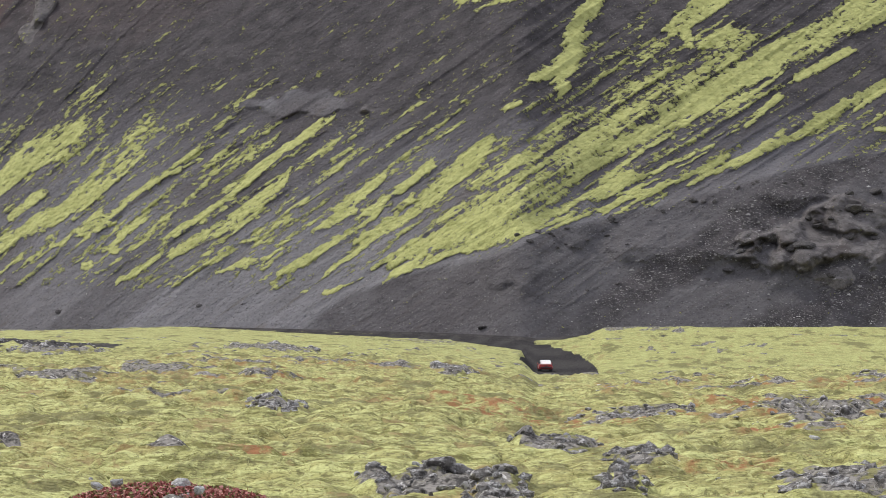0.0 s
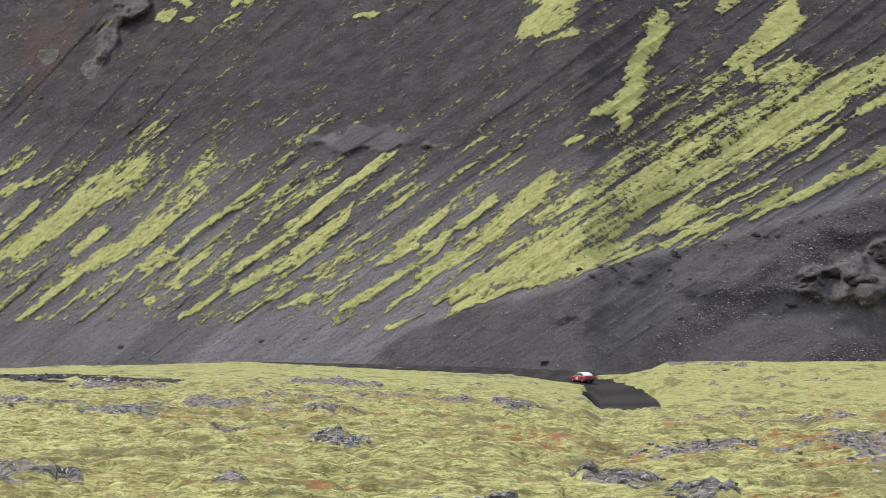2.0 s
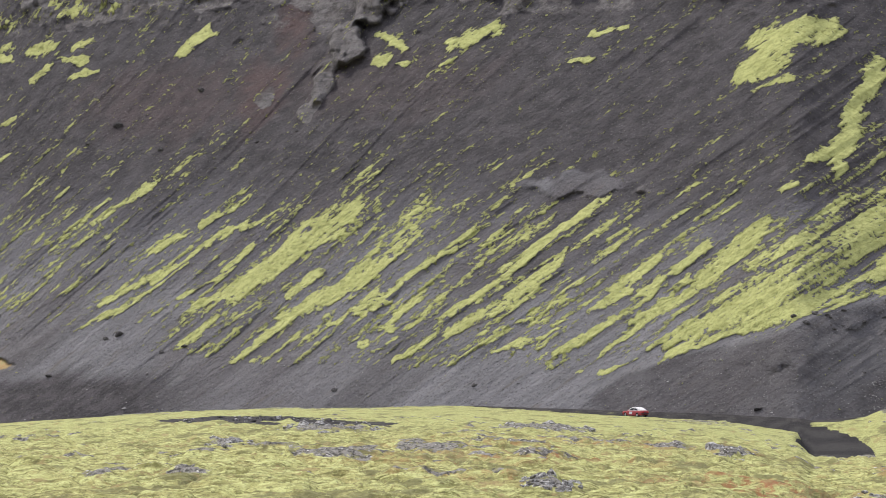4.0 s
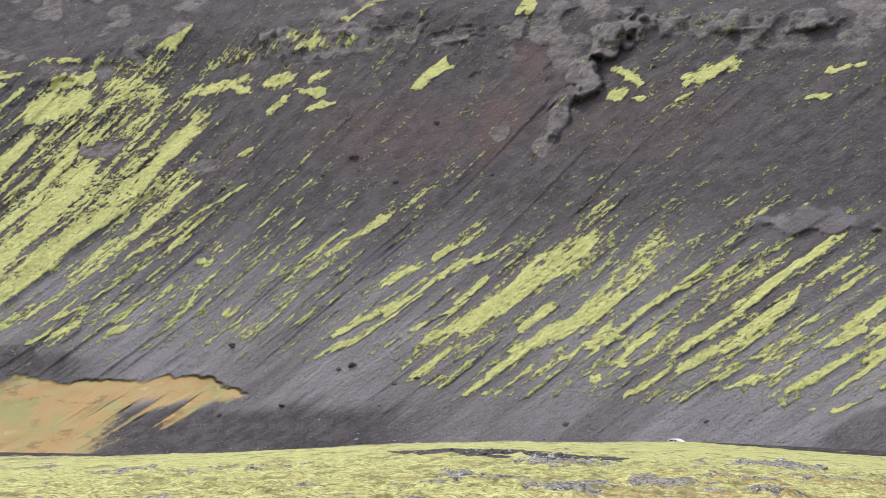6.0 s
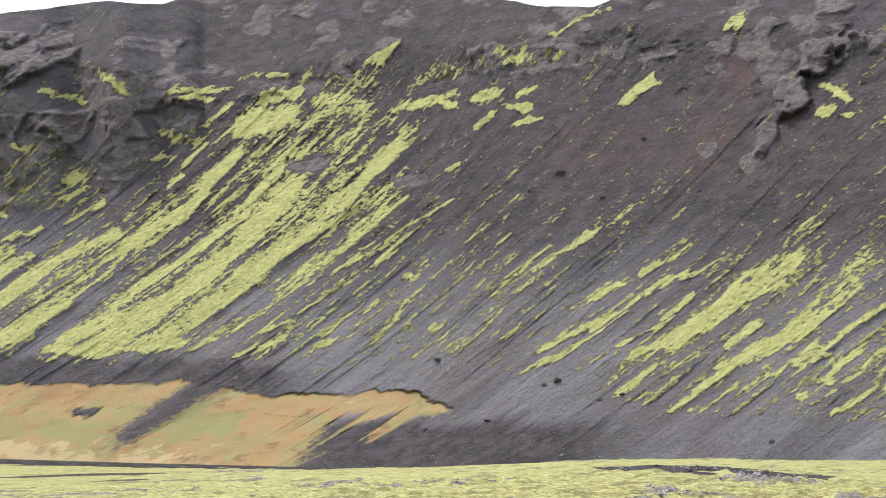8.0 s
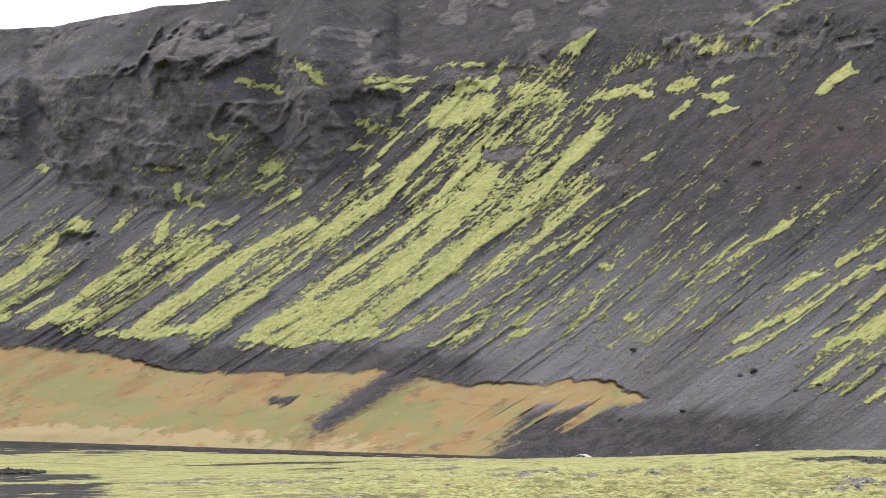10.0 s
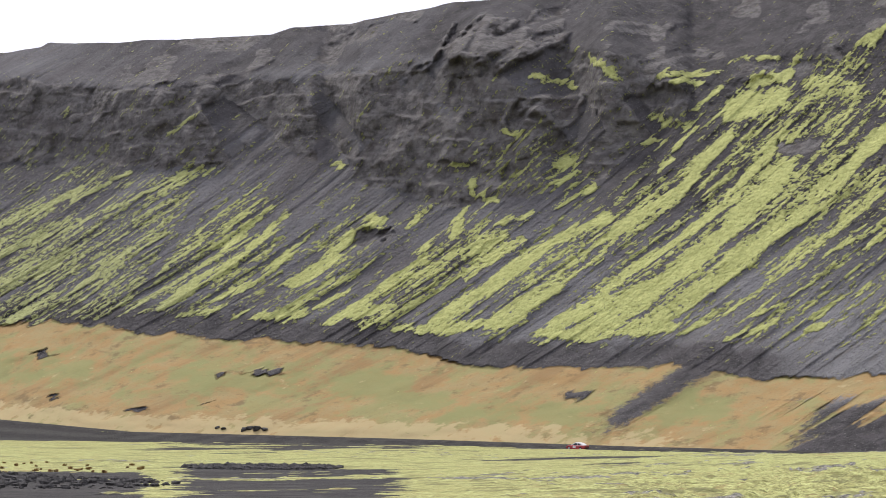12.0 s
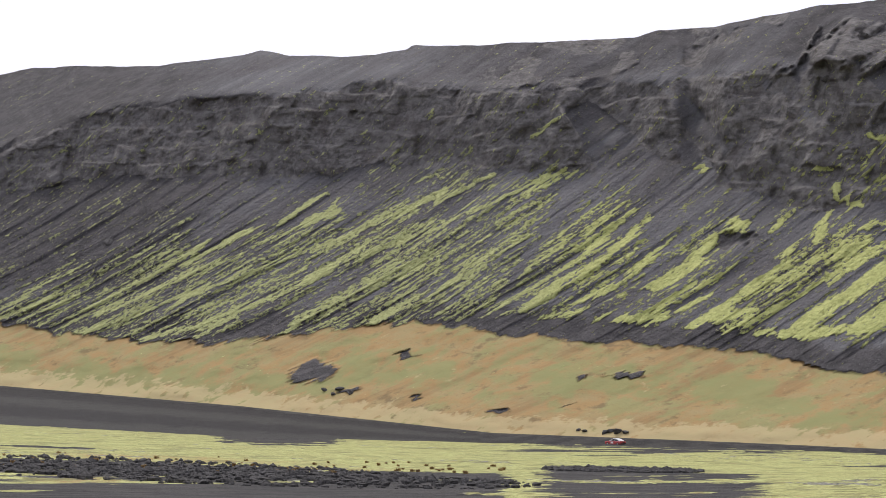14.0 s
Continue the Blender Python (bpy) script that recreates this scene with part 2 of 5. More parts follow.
# the hillside: foot, top of the apron, foot and rim of the crags, skyline (elevation angles)
HB = (-35, -33, -31, -29, -27, -25.5, -24, -22.3, -21, -19.5, -18, -16, -14, -12, -10.2, -9.5, -8.8, -7, -4, 0, 4, 9)
SKY_B = (-35, -31.99, -31.47, -30.58, -29.51, -28.18, -27.91, -27.46, -26.61, -26.07, -25.58, -25.48, -25.13, -23.97, -23.05, -21.95, -21.64, -20.7, -20.17, -19.1, -16.71, -15.91, -15.55, -14.03, -12.23, -10.7, -9.89, -9.08, -8.73, -7.75, -5.07, 0, 4, 9)
SKY_E = (3.2, 3.48, 3.62, 3.67, 3.72, 3.95, 4.03, 3.98, 3.99, 4.04, 4.13, 4.21, 4.2, 4.28, 4.35, 4.43, 4.55, 4.65, 4.79, 5.01, 5.34, 5.32, 5.46, 5.56, 5.61, 5.57, 5.46, 5.47, 5.61, 5.79, 6.01, 6.0, 5.8, 5.6)
APRON_E = (-.45, -.5, -.5, -.55, -.35, -.18, -.28, -.38, -.42, -.55, -.75, -.66, -.8, -.75, -1.1, -1.2, -1.25, -1.3, -1.3, -1.3, -1.3, -1.3)
RIM_B = (-35, -31.95, -30.55, -29.31, -27.35, -25.74, -23.69, -21.04, -19.7, -18, -16.74, -15.66, -15.1, -14, -12, -10.2, -8.8, -7, -4, 9)
RIM_E = (1.7, 2.33, 2.85, 3.12, 3.38, 3.61, 3.5, 3.85, 4.03, 4.22, 4.3, 4.02, 3.86, 4.3, 4.75, 4.9, 5.1, 5.2, 5.2, 5.2)
BASE_B = (-35, -31.93, -30.16, -28.37, -27.3, -26.14, -24.8, -23.65, -22.32, -20.98, -20.09, -18.64, -17.39, -16.51, -15.9, -15.1, -14, -12, -10, -8.8, -7, -4, 9)
BASE_E = (1.3, 1.68, 1.84, 1.95, 2.03, 2.21, 2.44, 2.25, 2.2, 2.11, 2.05, 1.78, 2.0, 2.29, 2.94, 3.28, 3.8, 4.2, 4.3, 4.2, 4.5, 4.8, 4.9)
# the dark spur in front of the hill, to the right
SPUR_B, SPUR_E = (-3, -2.28, -1.47, -.57, .68, 1.94, 3.73, 5.51, 7, 9), (-1.9, -1.6, -1.06, -.74, -.52, .02, .38, .91, 1.18, 1.5)


def flat_height(b, d):
    """Height of the flat ground, relative to the eye, at a bearing and a distance."""
    t = lambda v: section(b, GB, v)
    e = lambda dist, el: t(dist) * np.tan(np.radians(t(el)))
    far = t(FAR_D)
    knots = [0 * b, 0 * b + 60, 0 * b + 300, t(EDGE_D), t(ROAD_D), far, far + 60, 0 * b + 9000]
    zs = [0 * b - 1.7, 0 * b - 4.9, t(MID_Z), e(EDGE_D, EDGE_E), e(ROAD_D, ROAD_E), e(FAR_D, FAR_E), e(FAR_D, FAR_E) - 1.0, e(FAR_D, FAR_E) - 2.0]
    z = zs[0]
    for k in range(len(knots) - 1):
        z = np.where(d >= knots[k], zs[k] + (zs[k + 1] - zs[k]) * np.clip((d - knots[k]) / np.maximum(knots[k + 1] - knots[k], .01), 0, 1), z)
    return z


def hill_surface(b, rows):
    """Distances and heights of the hillside, column by column, from foot to skyline; integrated from its slope angles."""
    t = lambda v: soften(section(b, HB, v), 31)
    foot_d = soften(section(b, GB, FAR_D), 25) + 6
    foot_e = np.degrees(np.arctan2(soften(section(b, GB, FAR_D) * np.tan(np.radians(section(b, GB, FAR_E))), 25) - 0.6, foot_d))
    v = np.linspace(0, 1, rows)[:, None]
    top = soften(section(b, SKY_B, SKY_E), 5) + 0.02 * fbm(b * 2.3, b * 0 + 3.0, 4, 5)
    e = foot_e + (top - foot_e) * v
    wob = 0.16 * fbm(b * 1.3, e[0] * 0 + 2, 3, 8)
    ap, base, rim = t(APRON_E), soften(section(b, BASE_B, BASE_E), 15) + wob, soften(section(b, RIM_B, RIM_E), 15) + wob * 0.5
    crag = ramp(e, base - .12, base + .1) * (1 - ramp(e, rim - .1, rim + .12))
    crag = crag * (0.35 + 0.65 * ramp(-b, 12.5, 15.5))
    broken = ramp(fbm(b * 1.1 + e * .9, e * .5, 3, 77) + .25, -.05, .3)
    crag = crag * (1 - (1 - broken) * ramp(b, -26, -23) * .85)
    low = 1 - ramp(e, ap - .1, ap + .15)
    high = ramp(e, rim - .05, rim + .15)
    beta = 33.0 + 24 * crag - 12 * low * ramp(-b, 9, 12) - high * (8 + 10 * ramp(-b, 23, 26.5))
    spur = np.interp(b, SPUR_B, SPUR_E)
    shelf = np.exp(-((e - spur - .06) / .07) ** 2) * ramp(b, -2.4, -1.2)
    beta = beta * (1 - shelf) + 22 * shelf
    de = np.radians(np.diff(e, axis=0))
    mid, bm_ = np.radians((e[1:] + e[:-1]) / 2), np.radians((beta[1:] + beta[:-1]) / 2)
    step = de / np.cos(mid) ** 2 / (np.tan(bm_) - np.tan(mid))
    d = foot_d * np.exp(np.concatenate([0 * b[None], np.cumsum(step, axis=0)]))
    d = soften(d, 3)
    return d, d * np.tan(np.radians(e)), e, crag, spur


# ---- meshes from sheets ----


def sheet(name, x, y, z, values, material, keep=None):
    """One smooth mesh from a grid of places (or from the part of it in keep), with a value layer for each surface kind."""
    rows, cols = x.shape
    i = (np.arange(rows - 1)[:, None] * cols + np.arange(cols - 1)[None])
    i = i.ravel() if keep is None else i[keep]
    quads = np.stack([i, i + 1, i + cols + 1, i + cols], -1)
    used, quads = np.unique(quads, return_inverse=True)
    quads = quads.reshape(-1, 4).astype(np.int32)
    mesh = bpy.data.meshes.new(name)
    mesh.vertices.add(len(used))
    mesh.vertices.foreach_set("co", np.stack([x.ravel()[used], y.ravel()[used], z.ravel()[used]], -1).astype(np.float32).ravel())
    mesh.loops.add(quads.size)
    mesh.loops.foreach_set("vertex_index", quads.ravel())
    mesh.polygons.add(len(quads))
    mesh.polygons.foreach_set("loop_start", np.arange(0, quads.size, 4, dtype=np.int32))
    mesh.polygons.foreach_set("use_smooth", np.ones(len(quads), dtype=bool))
    mesh.update(calc_edges=True)
    for key, v in values.items():
        layer = mesh.attributes.new(key, "FLOAT", "POINT")
        layer.data.foreach_set("value", v.ravel()[used].astype(np.float32))
    mesh.materials.append(material)
    return new(name, mesh)


# ---- the hillside ----
hb = np.linspace(-35, 9.5, 1720)
hd, hz, he, crag, spur = hill_surface(hb, 420)
hx, hz = hd * np.sin(np.radians(hb)), hz + EYE
bearing = np.broadcast_to(hb, hd.shape)
# lines of fall run down to the left, flatter towards the foot
fan = np.interp(hb, (-35, -26, -18, -12, -5, 6, 9), (1.7, 1.3, .95, .83, .8, 1.12, 1.2))
line = hx - fan * (1.66 * hz - .0052 * hz ** 2)
run = fbm(line / 2.6, hz / 18, 4, 21)
broad = fbm(line / 9, hz / 40, 3, 31)
rough = fbm(hx / 4, hz / 4, 4, 41)
fray = fbm(line / 1.5, hz / 8, 3, 51)
wx = hx + 1.5 * fray + .4 * fbm(hx / 1.5, hz / 1.3, 2, 53)
wz = hz + .9 * fbm(line / 2.2, hz / 9, 2, 61) + .35 * fbm(hx / 1.5, hz / 1.3, 2, 63)
cover = np.zeros_like(hx)


first_x, last_x = wx.min(axis=0), wx.max(axis=0)


def tongue(x0, z0, x1, z1, width, strength):
    """A tongue of moss down the slope: its head and foot (metres along the hill, and up it)."""
    reach = width * 2 + 2
    here = np.nonzero((last_x > min(x0, x1) - reach) & (first_x < max(x0, x1) + reach))[0]
    if not len(here):
        return
    part_ = slice(here[0], here[-1] + 1)
    px, pz = wx[:, part_], wz[:, part_]
    dx, dz = x1 - x0, z1 - z0
    k = np.clip(((px - x0) * dx + (pz - z0) * dz) / (dx * dx + dz * dz + .01), 0, 1)
    near = np.hypot(px - x0 - k * dx, pz - z0 - k * dz) / (1.18 * width * (1.2 - .3 * abs(2 * k - 1)))
    cover[:, part_] = np.maximum(cover[:, part_], strength * (1 - ramp(near, .35, 1.8)))


tongue(-73, 23.4, -62, 28.2, 1.3, 1.00)
tongue(-62, 28.2, -56, 32.7, 1.1, 1.00)
tongue(-56, 32.7, -50, 38.4, 0.9, 0.85)
tongue(-53, 38.4, -49, 44.7, 1.5, 0.62)
tongue(-40, 40.1, -48, 44.2, 1.2, 0.52)
tongue(-75, 33.9, -70, 37.2, 1.2, 1.00)
tongue(-70, 38.2, -66, 41.1, 0.6, 0.85)
tongue(-69, 35.7, -65, 37.6, 0.7, 1.00)
tongue(-65, 38.1, -61, 43.0, 0.7, 0.95)
tongue(-72, 28.6, -67, 31.4, 0.5, 1.00)
tongue(-64, 23.0, -60, 25.3, 0.5, 0.95)
tongue(-59, 24.8, -53, 29.0, 0.7, 0.95)
tongue(-58, 25.7, -54, 26.7, 0.6, 1.00)
tongue(-54, 27.6, -50, 31.7, 0.6, 0.95)
tongue(-50, 31.7, -40, 36.8, 0.4, 0.95)
tongue(-52, 25.3, -45, 28.0, 0.7, 1.00)
tongue(-45, 28.0, -39, 33.0, 0.6, 0.95)
tongue(-56, 22.1, -51, 24.8, 0.5, 0.95)
tongue(-55, 19.0, -52, 20.8, 0.4, 1.00)
tongue(-53, 22.6, -49, 23.3, 0.4, 0.95)
tongue(-58, 19.9, -56, 20.8, 0.5, 0.95)
tongue(-51, 17.5, -43, 22.6, 0.4, 1.00)
tongue(-43, 21.3, -34, 26.2, 0.9, 1.00)
tongue(-34, 26.2, -26, 32.4, 1.0, 1.00)
tongue(-26, 32.4, -24, 35.6, 0.6, 0.95)
tongue(-34, 31.1, -26, 37.5, 0.6, 1.00)
tongue(-26, 37.5, -18, 44.0, 0.5, 1.00)
tongue(-45, 24.4, -34, 31.1, 0.5, 0.90)
tongue(-41, 32.6, -34, 37.6, 0.4, 0.85)
tongue(-35, 18.3, -25, 22.7, 0.3, 1.00)
tongue(-34, 22.7, -23, 24.4, 0.4, 0.62)
tongue(-24, 28.4, -19, 31.5, 0.4, 0.95)
tongue(-25, 18.4, -16, 23.6, 0.4, 1.00)
tongue(-20, 25.7, -14, 28.4, 0.8, 1.00)
tongue(-16, 28.8, -10, 33.2, 0.8, 1.00)
tongue(-12, 27.5, -5, 30.5, 0.7, 1.00)
tongue(-7, 31.4, -2, 36.2, 0.8, 1.00)
tongue(-18, 18.5, -11, 23.6, 0.6, 1.00)
tongue(-12, 23.6, -4, 28.3, 1.0, 1.00)
tongue(-4, 28.3, 1, 33.9, 1.1, 1.00)
tongue(-10, 20.2, 0, 24.1, 0.8, 1.00)
tongue(0, 24.1, 10, 29.5, 1.5, 0.95)
tongue(-18, 16.4, -12, 18.1, 0.3, 1.00)
tongue(-22, 35.1, -13, 40.6, 0.9, 0.45)
tongue(-23, 33.3, -14, 37.8, 0.9, 0.40)
tongue(0, 32.2, 7, 39.2, 1.2, 0.95)
tongue(-7, 19.4, 3, 23.2, 0.5, 1.00)
tongue(4, 23.7, 18, 28.7, 1.1, 1.00)
tongue(18, 28.7, 30, 33.9, 0.7, 1.00)
tongue(12, 24.5, 24, 28.7, 0.3, 0.95)
tongue(24, 28.7, 36, 32.6, 0.3, 1.00)
tongue(36, 32.6, 50, 38.2, 0.5, 1.00)
tongue(50, 38.2, 71, 48.7, 0.8, 1.00)
tongue(23, 27.8, 31, 32.2, 0.3, 0.90)
tongue(30, 33.5, 41, 38.4, 0.3, 0.95)
tongue(36, 34.8, 48, 40.6, 0.3, 0.95)
tongue(47, 41.5, 54, 47.2, 0.5, 1.00)
tongue(27, 30.9, 34, 33.2, 0.3, 0.95)
tongue(1, 26.2, 18, 33.0, 2.2, 0.74)
tongue(6, 32.1, 19, 39.2, 2.1, 0.60)
tongue(19, 34.7, 30, 43.9, 2.8, 0.68)
tongue(24, 43.8, 36, 50.5, 2.8, 0.58)
tongue(20, 33.9, 35, 42.5, 0.8, 1.00)
tongue(35, 42.5, 48, 50.5, 1.3, 1.00)
tongue(48, 50.5, 62, 57.4, 2.1, 1.00)
tongue(62, 57.4, 74, 64.7, 1.9, 1.00)
tongue(24, 33.0, 36, 40.2, 0.5, 0.98)
tongue(42, 43.9, 49, 47.1, 0.6, 0.95)
tongue(49, 46.7, 54, 50.5, 0.5, 0.95)
tongue(57, 49.8, 66, 54.0, 0.6, 1.00)
tongue(69, 59.0, 73, 62.1, 0.9, 0.95)
tongue(21, 55.2, 23, 61.3, 1.2, 1.00)
tongue(19, 50.3, 21, 55.2, 1.3, 1.00)
tongue(15, 49.7, 19, 51.3, 0.7, 1.00)
tongue(18, 46.0, 19, 49.4, 0.8, 1.00)
tongue(24, 61.3, 26, 66.5, 1.3, 1.00)
tongue(9, 44.1, 12, 45.5, 0.4, 1.00)
tongue(37, 58.4, 42, 61.4, 1.2, 1.00)
tongue(40, 55.9, 38, 58.9, 1.0, 0.95)
tongue(42, 61.9, 48, 67.6, 1.5, 1.00)
tongue(42, 55.9, 47, 57.3, 1.2, 0.85)
tongue(35, 43.9, 49, 57.3, 1.3, 0.72)
tongue(26, 43.9, 34, 57.4, 0.9, 0.42)
tongue(54, 39.3, 70, 44.0, 1.1, 0.50)
tongue(68, 41.2, 70, 41.6, 0.4, 0.95)
tongue(4, 65.2, 11, 68.9, 2.0, 1.00)
tongue(7, 70.2, 19, 72.2, 2.1, 1.00)
tongue(5, 62.0, 13, 63.6, 0.6, 0.75)
tongue(-102, 75.1, -97, 78.4, 0.6, 0.95)
tongue(-26, 68.6, -22, 69.1, 0.4, 0.95)
tongue(-23, 74.2, -16, 74.6, 0.4, 0.85)
tongue(29, 68.2, 31, 68.7, 0.6, 0.90)
tongue(36, 67.7, 39, 71.4, 0.8, 0.70)
tongue(-87, 41.7, -83, 44.8, 0.7, 1.00)
tongue(-91, 39.6, -87, 42.2, 0.5, 1.00)
tongue(-99, 35.4, -94, 38.0, 0.6, 1.00)
tongue(-107, 26.2, -93, 33.5, 0.6, 1.00)
tongue(-93, 33.5, -85, 39.1, 0.8, 1.00)
tongue(-85, 39.1, -77, 42.2, 0.4, 1.00)
tongue(-109, 22.2, -102, 25.8, 0.3, 1.00)
tongue(-102, 25.8, -92, 32.5, 0.4, 1.00)
tongue(-92, 27.5, -83, 32.6, 0.3, 0.95)
tongue(-86, 32.1, -80, 36.6, 0.4, 0.95)
tongue(-83, 27.7, -74, 33.7, 1.1, 1.00)
tongue(-74, 33.7, -71, 39.2, 1.1, 0.95)
tongue(-71, 39.2, -62, 43.8, 0.6, 0.82)
tongue(-89, 25.7, -83, 27.7, 0.4, 1.00)
tongue(-68, 36.3, -63, 38.3, 0.7, 1.00)
tongue(-72, 28.0, -66, 31.9, 0.5, 1.00)
tongue(-79, 17.5, -76, 19.9, 0.5, 1.00)
tongue(-76, 19.9, -69, 24.8, 0.9, 1.00)
tongue(-90, 19.4, -84, 24.3, 0.4, 0.85)
tongue(-103, 20.7, -101, 21.0, 0.3, 1.00)
tongue(-119, 35.7, -110, 44.2, 1.6, 0.42)
tongue(-108, 44.2, -102, 48.0, 0.8, 0.65)
tongue(-106, 31.7, -101, 35.9, 1.0, 0.45)
tongue(-102, 37.9, -96, 44.3, 2.0, 0.38)
tongue(-122, 89.8, -111, 95.3, 0.5, 1.00)
tongue(-103, 74.3, -98, 79.0, 0.9, 0.98)
tongue(-84, 89.4, -82, 92.7, 0.9, 0.98)
tongue(-57, 72.7, -62, 75.8, 0.6, 1.00)
tongue(-63, 70.6, -60, 70.9, 0.8, 1.00)
tongue(-58, 69.5, -56, 69.4, 0.4, 1.00)
tongue(-48, 73.4, -40, 75.9, 1.3, 1.00)
tongue(-49, 69.5, -47, 70.0, 0.4, 0.95)
tongue(-127, 76.3, -123, 78.0, 0.6, 0.85)
tongue(-129, 73.9, -123, 74.0, 0.6, 1.00)
tongue(-123, 70.6, -119, 71.1, 0.4, 1.00)
tongue(-133, 83.5, -119, 85.2, 1.0, 0.50)
tongue(-163, 85.0, -161, 86.9, 0.7, 0.90)
tongue(-189, 71.1, -180, 73.5, 2.8, 1.00)
tongue(-188, 77.5, -180, 78.7, 1.3, 1.00)
tongue(-162, 73.2, -174, 77.3, 2.3, 0.78)
tongue(-176, 70.9, -169, 73.4, 2.6, 0.70)
tongue(-195, 53.5, -189, 64.7, 1.6, 1.00)
tongue(-208, 42.6, -195, 53.5, 1.7, 1.00)
tongue(-202, 54.7, -198, 66.0, 0.7, 0.85)
tongue(-183, 51.1, -176, 64.5, 1.7, 0.98)
tongue(-192, 41.6, -183, 51.1, 1.2, 0.98)
tongue(-203, 32.2, -192, 41.6, 1.0, 0.98)
tongue(-181, 44.0, -173, 58.3, 2.5, 1.00)
tongue(-191, 33.5, -181, 44.0, 2.7, 1.00)
tongue(-203, 25.4, -191, 33.5, 2.9, 1.00)
tongue(-199, 24.4, -185, 25.9, 1.3, 1.00)
tongue(-169, 46.4, -158, 57.1, 2.9, 0.88)
tongue(-179, 34.9, -169, 46.4, 2.4, 0.95)
tongue(-191, 26.3, -179, 34.9, 2.0, 0.95)
tongue(-158, 58.3, -152, 66.8, 1.5, 0.98)
tongue(-158, 44.2, -148, 54.7, 1.5, 0.80)
tongue(-169, 32.8, -158, 44.2, 1.3, 0.82)
tongue(-182, 24.9, -169, 32.8, 0.9, 0.88)
tongue(-146, 47.7, -135, 54.4, 0.3, 0.85)
tongue(-156, 39.7, -146, 47.7, 0.4, 0.85)
tongue(-153, 38.6, -140, 47.7, 0.3, 0.75)
tongue(-164, 29.6, -153, 38.6, 0.3, 0.80)
tongue(-168, 27.9, -162, 30.2, 0.4, 0.95)
tongue(-172, 23.5, -166, 25.3, 0.4, 0.95)
tongue(-166, 25.3, -162, 27.5, 0.4, 0.95)
tongue(-155, 27.7, -150, 32.1, 0.6, 0.95)
tongue(-150, 32.1, -148, 33.2, 0.4, 0.90)
tongue(-156, 25.6, -152, 27.2, 0.5, 0.85)
tongue(-138, 41.6, -137, 42.7, 0.4, 1.00)
tongue(-141, 38.8, -139, 39.9, 0.4, 0.95)
tongue(-132, 29.3, -129, 30.4, 0.4, 0.85)
tongue(-127, 24.7, -123, 27.9, 0.4, 0.85)
tongue(-140, 31.2, -140, 33.9, 0.3, 0.85)
tongue(-156, 40.8, -138, 48.8, 2.2, 0.42)
tongue(-136, 25.0, -117, 35.7, 3.1, 0.37)
tongue(-115, 37.8, -109, 42.0, 1.8, 0.45)
tongue(-144, 29.0, -128, 38.8, 2.9, 0.36)
tongue(-163, 32.9, -148, 42.0, 1.7, 0.42)
tongue(-165, 85.5, -160, 90.0, 0.8, 1.00)
tongue(-156, 74.4, -142, 77.6, 0.9, 0.85)
tongue(-141, 74.3, -148, 77.3, 0.6, 1.00)
tongue(-138, 76.0, -131, 76.9, 1.0, 0.95)
tongue(-126, 73.6, -123, 73.4, 0.7, 1.00)
tongue(-125, 70.5, -122, 70.4, 0.7, 0.95)
tongue(-134, 69.7, -131, 73.2, 0.7, 0.85)
tongue(-152, 68.0, -152, 70.5, 0.7, 0.85)
tongue(-153, 65.6, -148, 72.9, 1.1, 0.60)
tongue(-139, 60.4, -136, 62.0, 0.5, 0.85)
tongue(-195, 82.4, -184, 83.0, 0.6, 0.85)
tongue(-135, 86.3, -133, 86.6, 0.9, 0.95)
tongue(-156, 80.8, -121, 86.2, 1.5, 0.42)
tongue(-155, 79.5, -183, 82.7, 1.2, 0.42)
tongue(-209, 78.7, -197, 80.3, 0.7, 0.90)
tongue(-216, 78.3, -221, 82.0, 0.7, 0.85)
tongue(-206, 77.3, -200, 77.7, 0.6, 0.95)
tongue(-197, 66.7, -209, 69.9, 0.9, 0.70)
tongue(-197, 73.7, -195, 75.7, 0.7, 0.95)
tongue(-209, 63.5, -204, 64.2, 0.5, 0.85)
tongue(-229, 77.1, -236, 78.3, 0.5, 0.85)
tongue(-220, 80.7, -226, 83.8, 0.6, 0.85)
tongue(-226, 59.6, -223, 59.6, 1.3, 1.00)
tongue(-225, 54.6, -220, 57.2, 0.7, 1.00)
tongue(-235, 65.5, -239, 65.8, 0.6, 0.95)
tongue(-257, 58.8, -247, 58.7, 0.4, 0.65)
tongue(-285, 59.8, -281, 59.7, 0.7, 0.85)
tongue(-244, 52.6, -245, 55.7, 0.7, 0.98)
tongue(-237, 50.8, -244, 52.6, 0.5, 0.85)
tongue(-331, 66.9, -323, 70.9, 0.4, 0.85)
tongue(-327, 52.9, -316, 58.4, 0.8, 0.85)
tongue(-219, 52.2, -214, 54.7, 0.6, 0.95)
tongue(-223, 49.7, -217, 53.4, 0.6, 0.95)
tongue(-235, 45.9, -227, 48.4, 0.6, 0.85)
tongue(-221, 41.2, -210, 47.3, 1.3, 1.00)
tongue(-241, 32.6, -227, 42.3, 1.0, 1.00)
tongue(-252, 25.3, -241, 32.6, 0.6, 0.98)
tongue(-230, 32.8, -221, 41.2, 1.8, 1.00)
tongue(-240, 25.6, -230, 32.8, 1.8, 1.00)
tongue(-248, 23.3, -219, 26.1, 1.0, 1.00)
tongue(-225, 27.1, -210, 34.3, 1.6, 1.00)
tongue(-210, 34.3, -207, 40.2, 1.0, 1.00)
tongue(-211, 25.2, -202, 31.0, 1.2, 1.00)
tongue(-199, 23.3, -216, 23.9, 0.9, 1.00)
